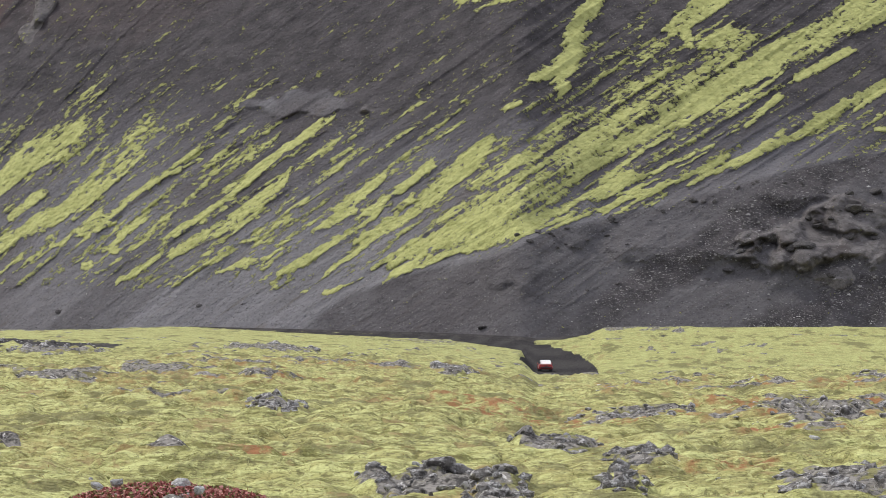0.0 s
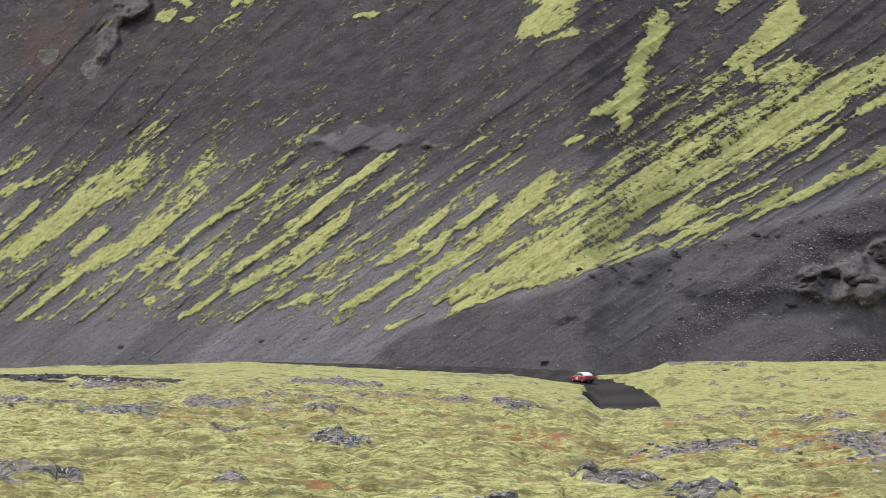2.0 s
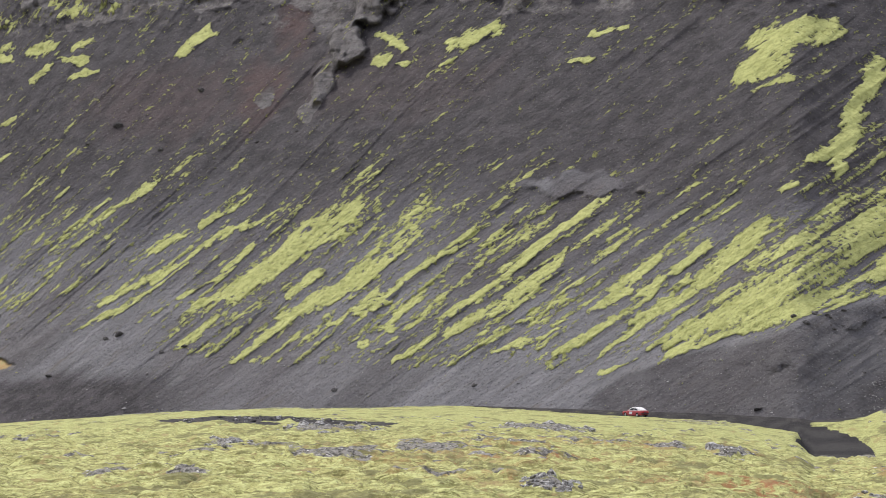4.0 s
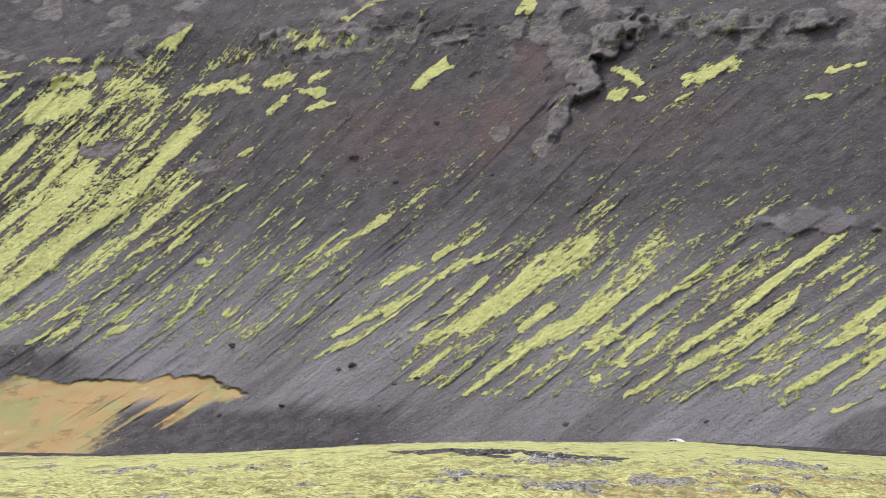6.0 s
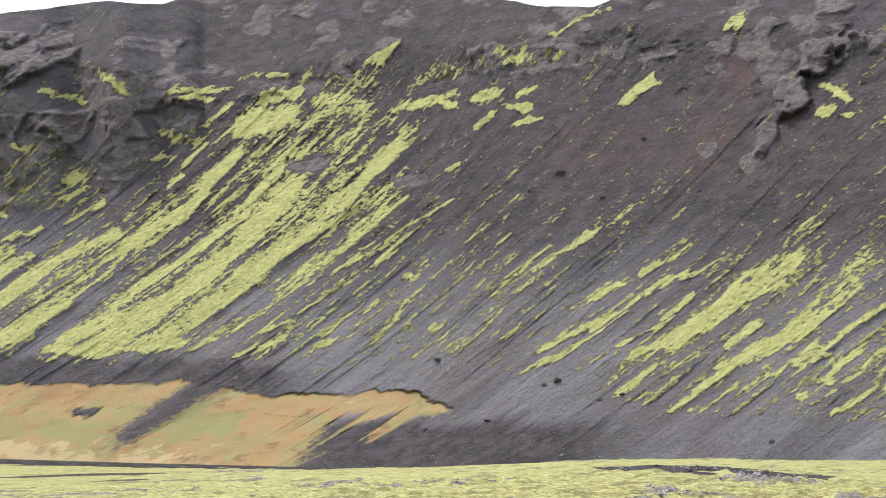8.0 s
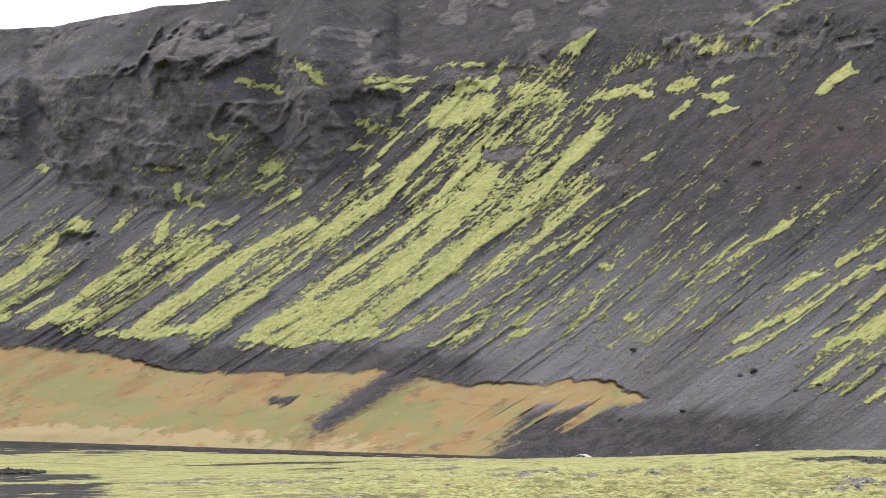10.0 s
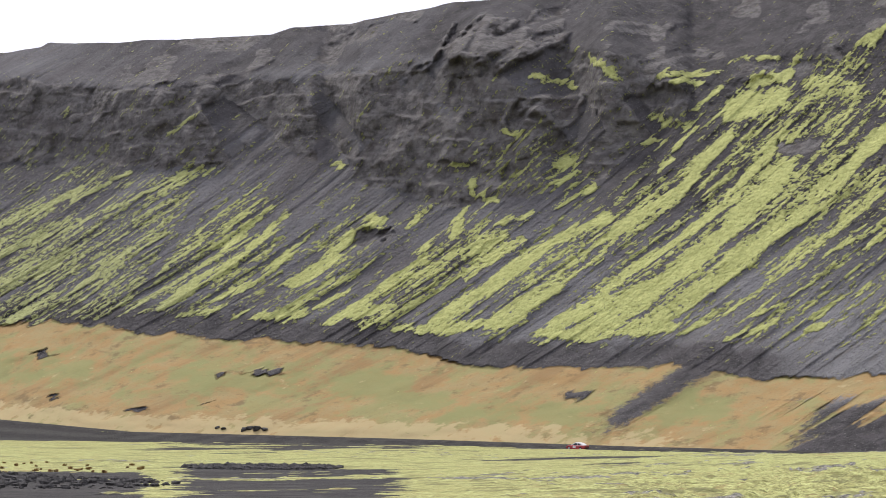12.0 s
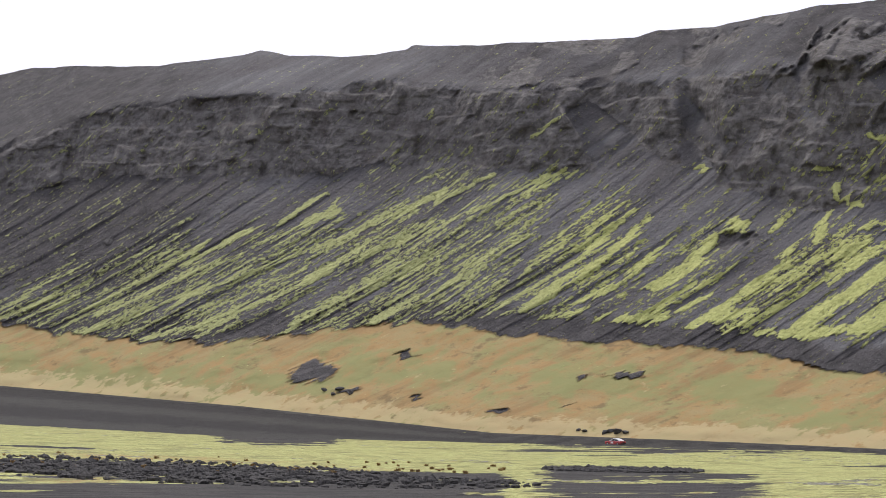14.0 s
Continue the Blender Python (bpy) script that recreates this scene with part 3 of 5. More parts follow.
tongue(-207, 23.6, -201, 27.7, 1.0, 1.00)
tongue(-245, 43.4, -245, 48.9, 1.3, 0.95)
tongue(-257, 45.7, -255, 49.5, 1.2, 0.50)
tongue(-249, 33.6, -233, 43.5, 1.6, 0.75)
tongue(-247, 37.2, -238, 41.0, 1.2, 0.70)
tongue(-267, 23.7, -258, 29.9, 0.9, 1.00)
tongue(-258, 29.9, -252, 37.2, 0.8, 0.95)
tongue(-261, 26.3, -253, 28.8, 0.8, 0.98)
tongue(-255, 31.1, -247, 37.2, 0.7, 0.95)
tongue(-252, 37.2, -250, 42.1, 0.6, 0.85)
tongue(-286, 23.8, -277, 28.2, 0.8, 0.98)
tongue(-280, 33.0, -272, 38.1, 1.3, 0.98)
tongue(-274, 39.3, -267, 45.6, 1.3, 0.98)
tongue(-264, 46.3, -268, 47.5, 1.0, 0.95)
tongue(-277, 28.2, -270, 33.2, 0.8, 0.98)
tongue(-280, 25.8, -272, 26.6, 0.7, 0.98)
tongue(-271, 27.8, -265, 30.9, 0.6, 0.95)
tongue(-298, 28.4, -290, 32.8, 0.8, 0.95)
tongue(-290, 32.8, -282, 41.7, 0.8, 0.95)
tongue(-297, 36.4, -292, 45.4, 0.9, 0.90)
tongue(-300, 35.1, -298, 37.7, 1.0, 0.90)
tongue(-304, 43.9, -299, 51.8, 0.7, 0.75)
tongue(-302, 40.1, -295, 49.9, 0.6, 0.90)
tongue(-310, 27.5, -304, 31.3, 1.1, 0.98)
tongue(-308, 30.0, -302, 35.1, 1.0, 0.95)
tongue(-315, 35.5, -309, 41.3, 0.5, 0.90)
tongue(-300, 25.3, -294, 27.9, 0.5, 0.85)
tongue(-291, 46.7, -290, 48.6, 0.9, 0.85)
tongue(-395, 47.8, -389, 52.8, 0.8, 1.00)
tongue(-390, 45.8, -383, 48.6, 1.1, 1.00)
tongue(-386, 47.9, -384, 52.2, 0.8, 0.82)
tongue(-397, 45.7, -395, 47.8, 0.7, 0.95)
tongue(-421, 37.7, -418, 41.2, 0.7, 0.85)
tongue(-412, 41.3, -403, 44.9, 0.5, 1.00)
tongue(-422, 34.8, -411, 40.6, 0.5, 0.85)
tongue(-336, 50.9, -319, 59.1, 0.6, 0.95)
tongue(-358, 41.3, -336, 50.9, 0.6, 0.90)
tongue(-377, 34.3, -358, 41.3, 0.6, 0.85)
tongue(-354, 50.9, -339, 57.7, 0.8, 0.85)
tongue(-374, 43.2, -352, 53.6, 0.8, 0.98)
tongue(-392, 35.4, -374, 43.2, 0.7, 0.95)
tongue(-413, 28.1, -392, 35.4, 0.8, 0.90)
tongue(-435, 20.7, -413, 28.1, 0.9, 0.90)
tongue(-451, 16.4, -435, 20.7, 0.8, 0.90)
tongue(-438, 15.8, -462, 15.3, 0.5, 0.85)
tongue(-384, 28.8, -368, 39.9, 1.2, 0.85)
tongue(-405, 20.2, -384, 28.8, 1.2, 0.85)
tongue(-422, 17.0, -405, 20.2, 0.9, 0.85)
tongue(-367, 38.5, -354, 45.4, 0.8, 0.90)
tongue(-360, 30.7, -346, 38.8, 1.4, 0.88)
tongue(-376, 22.4, -360, 30.7, 1.1, 0.85)
tongue(-356, 33.4, -348, 36.2, 1.5, 0.95)
tongue(-354, 21.7, -343, 29.7, 0.9, 0.85)
tongue(-378, 18.4, -375, 21.8, 0.8, 0.85)
tongue(-339, 28.5, -332, 36.4, 0.9, 0.85)
tongue(-335, 24.8, -331, 27.5, 0.6, 0.85)
tongue(-328, 35.2, -320, 43.7, 0.7, 0.85)
tongue(-334, 28.7, -328, 35.2, 0.7, 0.80)
tongue(-318, 31.5, -309, 41.9, 0.6, 0.90)
tongue(-321, 27.7, -318, 31.5, 0.5, 0.90)
tongue(-451, 20.3, -430, 31.9, 1.0, 0.75)
tongue(-423, 30.7, -404, 37.9, 0.8, 0.85)
tongue(-444, 21.8, -423, 30.7, 0.7, 0.85)
tongue(-477, 20.9, -470, 28.3, 1.3, 0.62)
tongue(-476, 19.6, -461, 27.0, 1.3, 0.62)
tongue(-468, 20.5, -456, 30.0, 1.1, 0.52)
tongue(-380, 56.5, -372, 60.7, 1.3, 0.45)
tongue(-383, 66.3, -385, 67.8, 0.8, 0.52)
tongue(-362, 56.4, -356, 59.2, 0.8, 0.65)
tongue(-352, 62.6, -349, 64.6, 0.7, 0.75)
tongue(-365, 73.1, -364, 73.8, 0.7, 0.85)
tongue(-330, 68.4, -323, 71.7, 0.4, 0.85)
tongue(-447, 16.9, -383, 41.0, 3.8, 0.50)
tongue(-412, 17.3, -352, 41.4, 4.2, 0.50)
tongue(-366, 20.1, -333, 45.5, 3.5, 0.48)
tongue(34, 54, 10, 34, 4, 0.53)
tongue(34, 52, 21, 38, 4, 0.38)
tongue(-151, 58, -164, 38, 4.2, 0.52)
tongue(-33, 38, -73, 21, 8.3, 0.38)
tongue(-7, 31, -43, 19, 5.3, 0.38)
tongue(-61, 42, -73, 26, 5.7, 0.41)
tongue(50, 52, 14, 28, 7, 0.41)
tongue(-43, 44, -67, 23, 6.5, 0.38)
tongue(-124, 46, -164, 25, 8.4, 0.34)
tongue(-167, 66, -217, 30, 12.5, 0.57)
tongue(-83, 43, -106, 28, 4, 0.38)
tongue(-271, 41, -282, 26, 8.3, 0.52)
tongue(-238, 58, -225, 56, 5.9, 0.36)
tongue(-240, 42, -254, 26, 5.8, 0.52)
tongue(-292, 42, -303, 25, 4.8, 0.52)
tongue(-109, 36, -134, 23, 6.1, 0.33)
tongue(-62, 45, -79, 25, 6.7, 0.38)
tongue(-60, 37, -88, 21, 6.6, 0.38)
tongue(-2, 39, -25, 20, 6.1, 0.38)
tongue(-16, 35, -38, 19, 4.4, 0.38)
tongue(-326, 48, -365, 24, 10.2, 0.57)
tongue(-361, 45, -433, 18, 8, 0.57)
tongue(-418, 32, -460, 17, 5.5, 0.57)
tongue(-328, 43, -354, 22, 7.6, 0.57)
tongue(-459, 24, -475, 20, 7, 0.57)
tongue(-303, 45, -319, 28, 7.4, 0.57)
tongue(-427, 35, -466, 18, 8.3, 0.57)
tongue(-389, 41, -424, 22, 6.7, 0.57)
tongue(-312, 43, -329, 25, 6.2, 0.55)
tongue(-351, 55, -386, 34, 6.6, 0.47)
tongue(-453, 34, -475, 24, 4.2, 0.43)


def gully(x0, z0, x1, z1, width):
    """A bare runnel through the moss."""
    global cover
    dx, dz = x1 - x0, z1 - z0
    k = np.clip(((wx - x0) * dx + (wz - z0) * dz) / (dx * dx + dz * dz), 0, 1)
    cover = cover * (.12 + .88 * ramp(np.hypot(wx - x0 - k * dx, wz - z0 - k * dz) / width, .5, 1.3))


gully(-185, 58.4, -192, 49.9, 0.9)
gully(-192, 49.9, -200, 42.7, 1.4)
gully(-200, 42.7, -209, 33.2, 2.2)
gully(-209, 33.2, -218, 22.8, 2.6)
gully(-254, 43.3, -258, 37.1, 1.0)
gully(-238, 33.8, -248, 25.4, 0.7)
gully(-184, 68, -194, 50, 0.7)
gully(-195, 66, -202, 55, 0.6)
gully(-312, 55, -318, 30, 1.1)
gully(-281, 41, -286, 25, 1.0)
gully(-3, 34, -11, 26, 0.4)
gully(-16, 34, -27, 27, 0.5)
gully(72, 53, 41, 37, 0.6)
gully(55, 44, 32, 32, 0.4)
gully(-20, 35, -31, 24, 0.5)
gully(-41, 33, -54, 20, 0.5)
bulge = np.zeros_like(hx)
bare = np.zeros_like(hx)


def outcrop(x, z, rx, rz, amount):
    """A crag that stands out of the slope, or a hollow in it (minus)."""
    global bulge, bare
    near = np.hypot((hx + .6 * (wx - hx) - x) / rx, (hz + .6 * (wz - hz) - z) / rz) + .8 * rough + .3 * broad
    k = 1 - ramp(near, .5, 1.05)
    bulge = bulge + amount * k
    bare = np.maximum(bare, k)


outcrop(-66, 82, 3.2, 4.0, 3.2)
outcrop(-69, 75, 3.4, 5.0, 3.4)
outcrop(-72, 67, 2.8, 5.0, 2.6)
outcrop(-74, 61, 2.2, 3.0, 1.5)
outcrop(-83, 64, 2.6, 2.2, 1.0)
outcrop(55, 24, 10.1, 3.8, 2.2)
outcrop(62, 28, 6.5, 2.4, 2.6)
outcrop(47, 24.5, 5.0, 1.6, 1.8)
outcrop(54, 21, 3.5, 1.6, 1.6)
outcrop(-12, 45, 2.6, 1.2, .5)
outcrop(-170, 62, 5.5, 2.1, -1.3)
outcrop(-45, 84, 21.7, 3.5, 1.8)
outcrop(-122, 85, 24.7, 4.5, 0.8)
outcrop(-249, 86, 14.9, 7.4, 4.0)
outcrop(-237, 69, 3.4, 5.4, -2.2)
outcrop(-206, 74, 8.4, 3.4, -3.2)
outcrop(-229, 71, 7.3, 6.0, 3.0)
outcrop(-266, 43, 5.4, 2.2, -2.0)
outcrop(-146, 59, 5.0, 1.6, -2.0)
outcrop(58, 19, 4.2, 2.2, 1.2)
gap = np.exp(-((he - np.interp(hb, (-17.5, -16.6, -15.2, -14.6), (-2.0, -1.75, -.75, -.4))) / .25) ** 2) * ramp(-bearing, 14.5, 14.9) * (1 - ramp(-bearing, 16.7, 17.2))
gap = gap * ramp(he + .45 * rough + .3 * run, -1.95, -1.15)
apron = np.interp(hb, (-35, -31.9, -30, -28.3, -26.5, -25.2, -23.8, -22, -20.2, -18.3, -15.2, -14.1, -11.8, -11.1, -10.9),
                  (-.4, -.41, -.62, -.63, -.32, -.16, -.31, -.38, -.41, -.76, -.63, -.82, -.66, -.95, -2.2))
grass = ramp(apron + .10 * rough + .05 * run - he, -.03, .06)
tip = np.interp(hb, (-16, -13.85, -11.1), (-2.2, -2.02, -.98))
grass = grass * ramp(he - tip + .1 * run, -.06, .04) * (1 - .95 * gap)


def scar(x, z, rx, rz):
    """A bare sandy hollow in the grass bank."""
    global grass
    grass = grass * ramp(np.hypot((wx - x) / rx, (wz - z) / rz) + .5 * rough + .2 * broad, .35, 1.25)


scar(-358, 11.5, 6.8, 2.5)
scar(-343, 8.2, 4.2, 0.7)
scar(-334, 16.2, 3.7, 0.6)
scar(-295, 6.4, 3.4, 0.5)
scar(-322, 7.6, 2.1, 0.4)
scar(-281, 8.2, 1.6, 0.3)
scar(-198, 12.6, 3.7, 0.9)
scar(-283, 13.5, 1.6, 0.6)
scar(-272, 14.4, 3.4, 0.8)
scar(-273, 14.4, 5.2, 0.8)
grass = grass * (1 - .95 * ramp(fbm(line / 5, hz / 50, 2, 133), .12, .3) * ramp(bearing + .5 * run, -14.2, -12.6) * (1 - ramp(he, -1.25, -.85)))
lip = grass * np.exp(-((apron - he) / .12) ** 2)
verdure = 1.15 * np.exp(-((he - apron + .70) / .30) ** 2) * grass * (.55 + .5 * fbm(hx / 30, hz / 8, 3, 71))
rim = section(hb, RIM_B, RIM_E)
high = ramp(he, rim, rim + .25)
below = ramp(spur - he + .05 * rough, -.05, .06) * ramp(bearing, -2.6, -1.9)
shard = fbm(line / 1.15 + .35 * rough, hz / 4.2, 4, 23, .62)
moss = np.where(cover > .02, 1.06 * cover + (.36 + .62 * (1 - cover)) * shard + .08 * broad, 0)
moss_foot = np.interp(hb, (-33, -31.4, -31, -28, -26.9, -26, -24, -22, -20, -17.5, -15.9, -14.5, -13, -11.23, -10.05, -9.25, -9.2, -8.52, -7.61, -6.54, -5.11, -3.5, -2.42, -1.61, 3), (-.42, -.45, -.62, -.66, -.5, -.35, -.03, -.1, -.2, -.36, -.33, -.25, -.5, -0.07, -0.46, -0.28, -0.75, -0.71, -0.94, -0.9, -0.99, -0.9, -1.01, -1.26, -3))
moss = moss * ramp(he + .07 * shard - moss_foot, -.05, .04)
moss = np.maximum(moss, (.17 + .09 * ramp(he, -1, -.2) * (1 - ramp(he, 1.8, 3)) + .12 * broad + .4 * shard) * ramp(hz, 14, 30))
moss = moss * (1 - .97 * below) * (1 - grass) * (1 - .75 * bare * (bulge < 0)) * (1 - .35 * high)
seam = ramp(1 - np.abs(grain(line / 3.4, hz / 30, 81)) * 3, 0, 1)
rocky = np.clip(np.maximum(crag * ramp(crag + .5 * rough + .3 * broad, .3, .75), bare), 0, 1)
tops = ramp(fbm(hx / 9, hz / 5, 4, 113) + .25 * rough, .05, .4) * ramp(he + .3 * broad - .05 * (bearing + 14), 3.5, 4.3) * ramp(bearing, -27, -23)
rocky = np.maximum(rocky, .6 * tops)
ruddy = np.zeros_like(hx)
for x0, z0, rx, rz, much in ((-80, 79, 5, 8, 1), (-85, 66, 7, 9, .9), (-103, 64, 22, 10, .45), (-144, 59, 5, 2, .6), (-60, 66, 30, 9, .25)):
    ruddy = np.maximum(ruddy, much * (1 - ramp(np.hypot((wx - x0) / rx, (wz - z0) / rz) + .35 * run, .4, 1.1)))
pale = (1 - ramp(he + .4 * broad, -.2, 1.9)) * ramp(bearing, -20, -14) * .95 + .10 + .34 * (1 - ramp(bearing, -20, -12))
dark = np.maximum(below * (.62 + .38 * ramp(.35 * rough + .42 + .9 * broad, .25, .7)), ramp(-he - 1.05 + .25 * run, -.1, .25) * ramp(bearing, -15.2, -13.6) * (1 - ramp(bearing, -9.5, -7.5)))
dark = np.maximum(dark, ramp(fbm(hx / 45, hz / 22, 3, 91) + .3 * run, .1, .5) * ramp(he, 1.4, 2.6) * .85)
dark = np.maximum(dark, ramp(fbm(line / 14, hz / 60, 3, 95), .2, .55) * .5)
dark = np.maximum(dark, high * (.55 + .4 * ramp(fbm(line / 9, hz / 16, 3, 141), -.1, .35)))
dark = np.maximum(dark, ramp(he + .4 * broad + .2 * rough, 1.2, 2.3) * ramp(bearing, -20, -15) * .95)
dark = np.maximum(dark, high * ramp(fbm(hx / 40, hz / 5, 3, 97), -.1, .4) * .8)
# haze on the far top put into its colour: less dark, paler scree
far_top_haze = high * ramp(-bearing, 23.5, 26.5)
dark = dark * (1 - far_top_haze * (.75 + .5 * fbm(line / 16, hz / 40, 3, 143)))
pale = np.maximum(pale, .28 * far_top_haze)
dark = np.maximum(dark, gap)
dark = np.maximum(dark, ramp(apron + .42 + .2 * rough - he, -.05, .12) * ramp(-bearing, 13.2, 14.2) * .9)
dark = np.maximum(dark, ramp(-bearing + .8 * rough, 27.5, 30) * ramp(he, -.3, .4) * .9)
calm = np.clip(np.maximum(grass, .85 * high) + .4 * below, 0, 1)
slab_x, slab_z, slab_w, slab_h = (-22, 46, 12.9, 2.4)
slab = 1 - ramp(np.hypot((wx - slab_x) / slab_w, (wz - slab_z) / slab_h) + .5 * rough, .6, .95)
pale, dark, moss = np.maximum(pale, .55 * slab), dark * (1 - slab), moss * (1 - slab)
layer = (hz + 3.0 * fbm(hx / 30, hz / 40, 2, 161) + .6 * rough) / 4.6
joint = (hx + 1.5 * fbm(hx / 11, hz / 8, 2, 163) + .5 * rough) / 5.5 + 3.7 * lattice(np.floor(layer), 0 * layer, 165)
blocks = lattice(np.floor(joint), np.floor(layer), 167)
shelved = (layer - np.floor(layer)) ** 2
small_blocks = lattice(np.floor(joint * 2.7), np.floor(layer * 2.3), 169)
blocks, small_blocks, shelved = (soften(soften(v, 3).T, 3).T for v in (blocks, small_blocks, shelved))
big_face = fbm(hx / 24, hz / 15, 3, 103)
jut = fbm(hx / 7 + .5 * rough, hz / 13, 4, 105)
crack = ramp(1 - np.abs(fbm(hx / 9 + .6 * rough, hz / 26, 2, 106)) * 6, 0, 1) * ramp(fbm(hx / 13, hz / 13, 2, 108), -.1, .4)
ledge = ramp(1 - np.abs(fbm(hx / 26 + .3 * rough, hz / 5.5, 2, 107)) * 6, 0, 1) * ramp(fbm(hx / 17, hz / 9, 2, 110), -.1, .4)
push = rocky * (3.0 * big_face + 2.4 * jut + .3 * rough + 1.15 * blocks + .55 * shelved + .35 * small_blocks - crag * (.45 * crack + .2 * ledge)) + bulge
push += (1 - rocky) * ((.45 * run + .35 * rough + .35 * seam) * (1 - .97 * grass) + 1.3 * broad * (1 - .4 * grass)) * ramp(hz, 4, 20) * (1 - .5 * below) * (1 - .6 * high)
push += .9 * slab
push += high * 1.6 * fbm(hx / 10, hz / 6, 4, 117)
fold = 1 - np.abs(fbm(hx / 22 + .5 * rough, hz / 9, 3, 121)) * 2
push += below * (2.6 * fold + 1.0 * fbm(hx / 7, hz / 5, 2, 123)) * ramp(hz, 13, 24) * ramp(spur - he, .05, .5) + grass * (2.2 * fbm(hx / 13, hz / 5.5, 3, 131) + .2 * lip)
push += .32 * ramp(moss + .3 * rough, .45, .7)
hay = grass * (1 - ramp(he, section(hb, GB, FAR_E) + .12, section(hb, GB, FAR_E) + .42)) * ramp(-bearing, 13, 18)
# how far the moss is paled for haze, growing to the left
haze_pale = ramp(-bearing, 21.5, 25)
hd2 = hd - push
edge_fix = ramp(np.arange(420)[:, None] * np.ones_like(hb), 0, 12)
hd2 = hd + (hd2 - hd) * edge_fix
hx2, hy2 = hd2 * np.sin(np.radians(hb)), hd2 * np.cos(np.radians(hb))
# the plateau and the back of the hill
back = [(40, 1.5), (160, 0), (600, -30), (1800, -70)]
hx2 = np.concatenate([hx2] + [((hd2[-1] + o) * np.sin(np.radians(hb)))[None] for o, _ in back])
hy2 = np.concatenate([hy2] + [((hd2[-1] + o) * np.cos(np.radians(hb)))[None] for o, _ in back])
hz2 = np.concatenate([hz] + [(np.maximum(hz[-1] - 12 * (k > 0) + f, -8))[None] for k, (o, f) in enumerate(back)])
grow = lambda v: np.concatenate([v] + [v[-1:]] * len(back))
layers = {k: grow(v) for k, v in (("moss", moss), ("grass", grass), ("verdure", verdure), ("crag", rocky), ("dark", dark), ("pale", pale), ("hay", hay), ("haze_pale", haze_pale), ("line", line), ("calm", calm), ("ruddy", ruddy))}
is_bank = grow((apron - he > 0) & (bearing < -11))[:-1, :-1]
is_cliff = grow(crag > .5)[:-1, :-1] & ~is_bank
hill = sheet("hillside", hx2, hy2, hz2, layers, HILL, ~is_bank & ~is_cliff)
tagged(hill, "dark volcanic scree hillside streaked with bright yellow-green moss", "hillside", kind="structure")
cliff = sheet("cliff", hx2, hy2, hz2, layers, HILL, is_cliff)
tagged(cliff, "dark brown crumbling tuff cliff band below the rim", "cliff", kind="structure")
bank = sheet("grass_bank", hx2, hy2, hz2, layers, HILL, is_bank)
tagged(bank, "straw-coloured autumn grass bank at the hill's foot", "grass bank", kind="structure")

# ---- the ground: one sheet all round, fine where the valley is seen ----
gb = np.concatenate([np.linspace(-180, -36, 49)[:-1], np.linspace(-36, 10, 1020), np.linspace(10, 180, 58)[1:]])
gd = np.concatenate([np.linspace(-.4, 54, 14), np.geomspace(57, 320, 370)[:-1], np.geomspace(320, 940, 140), np.geomspace(980, 4600, 14)])
GBB, GD = np.meshgrid(gb, gd)
flat = flat_height(np.clip(GBB, -34, 9), GD)
flat = soften(flat, 3)
gx, gy = GD * np.sin(np.radians(GBB)), GD * np.cos(np.radians(GBB))
# the road: along the foot of the hill, then round the bend to the near side
t_near, t_far = section(GBB, GB, ROAD_D), section(GBB, GB, FAR_D)
width = t_far - t_near
along = ramp(GD - t_near, -1.5, 1.0) * (1 - ramp(GD - t_far, -1.0, 1.5)) * (1 - ramp(GBB, 1.1, 1.5))
bend = np.array([(1.9, 380), (1.86, 415), (1.87, 440), (1.88, 456), (1.84, 470), (1.66, 482), (1.3, 491), (.95, 496), (.5, 501.5), (-.4, 508), (-1.4, 516)])
bx, by = bend[:, 1] * np.sin(np.radians(bend[:, 0])), bend[:, 1] * np.cos(np.radians(bend[:, 0]))
bend_gap = np.full_like(gx, 99.0)
for k in range(len(bx) - 1):
    dx, dy = bx[k + 1] - bx[k], by[k + 1] - by[k]
    s = np.clip(((gx - bx[k]) * dx + (gy - by[k]) * dy) / (dx * dx + dy * dy), 0, 1)
    bend_gap = np.minimum(bend_gap, np.hypot(gx - bx[k] - s * dx, gy - by[k] - s * dy))
curve = 1 - ramp(bend_gap, 4.2, 5.0)
road = np.maximum(along, curve)
flat = flat - .5 * road
ox, oy = gx / 1.0, gy / 1.0
clump = fbm(ox / 3.0, oy / 5.0, 3, 201)
lump = fbm(ox / .9, oy / 1.8, 3, 211)
patchy = fbm(ox / 14, oy / 30, 3, 221)
billow = np.abs(fbm(ox / 3.0 + .4 * lump, oy / 4.0, 2, 251)) ** .55
tuft = np.abs(fbm(ox / 1.3, oy / 2.0, 2, 261)) ** .6
SAND, RUBBLE, RUST = np.zeros_like(gx), np.zeros_like(gx), np.zeros_like(gx)
STONY = []


def patch(kind, x, y, rx, ry):
    """A patch of bare sand, stones or autumn-red plants on the field."""
    d = math.hypot(x, y)
    c, s = y / d, x / d
    near = np.hypot(((gx - x) * c - (gy - y) * s) / rx, ((gx - x) * s + (gy - y) * c) / ry) + .45 * clump + .25 * lump
    np.maximum(kind, 1 - ramp(near, .55, 1.15), out=kind)
    if kind is RUBBLE:
        STONY.append((x, y, rx, ry))


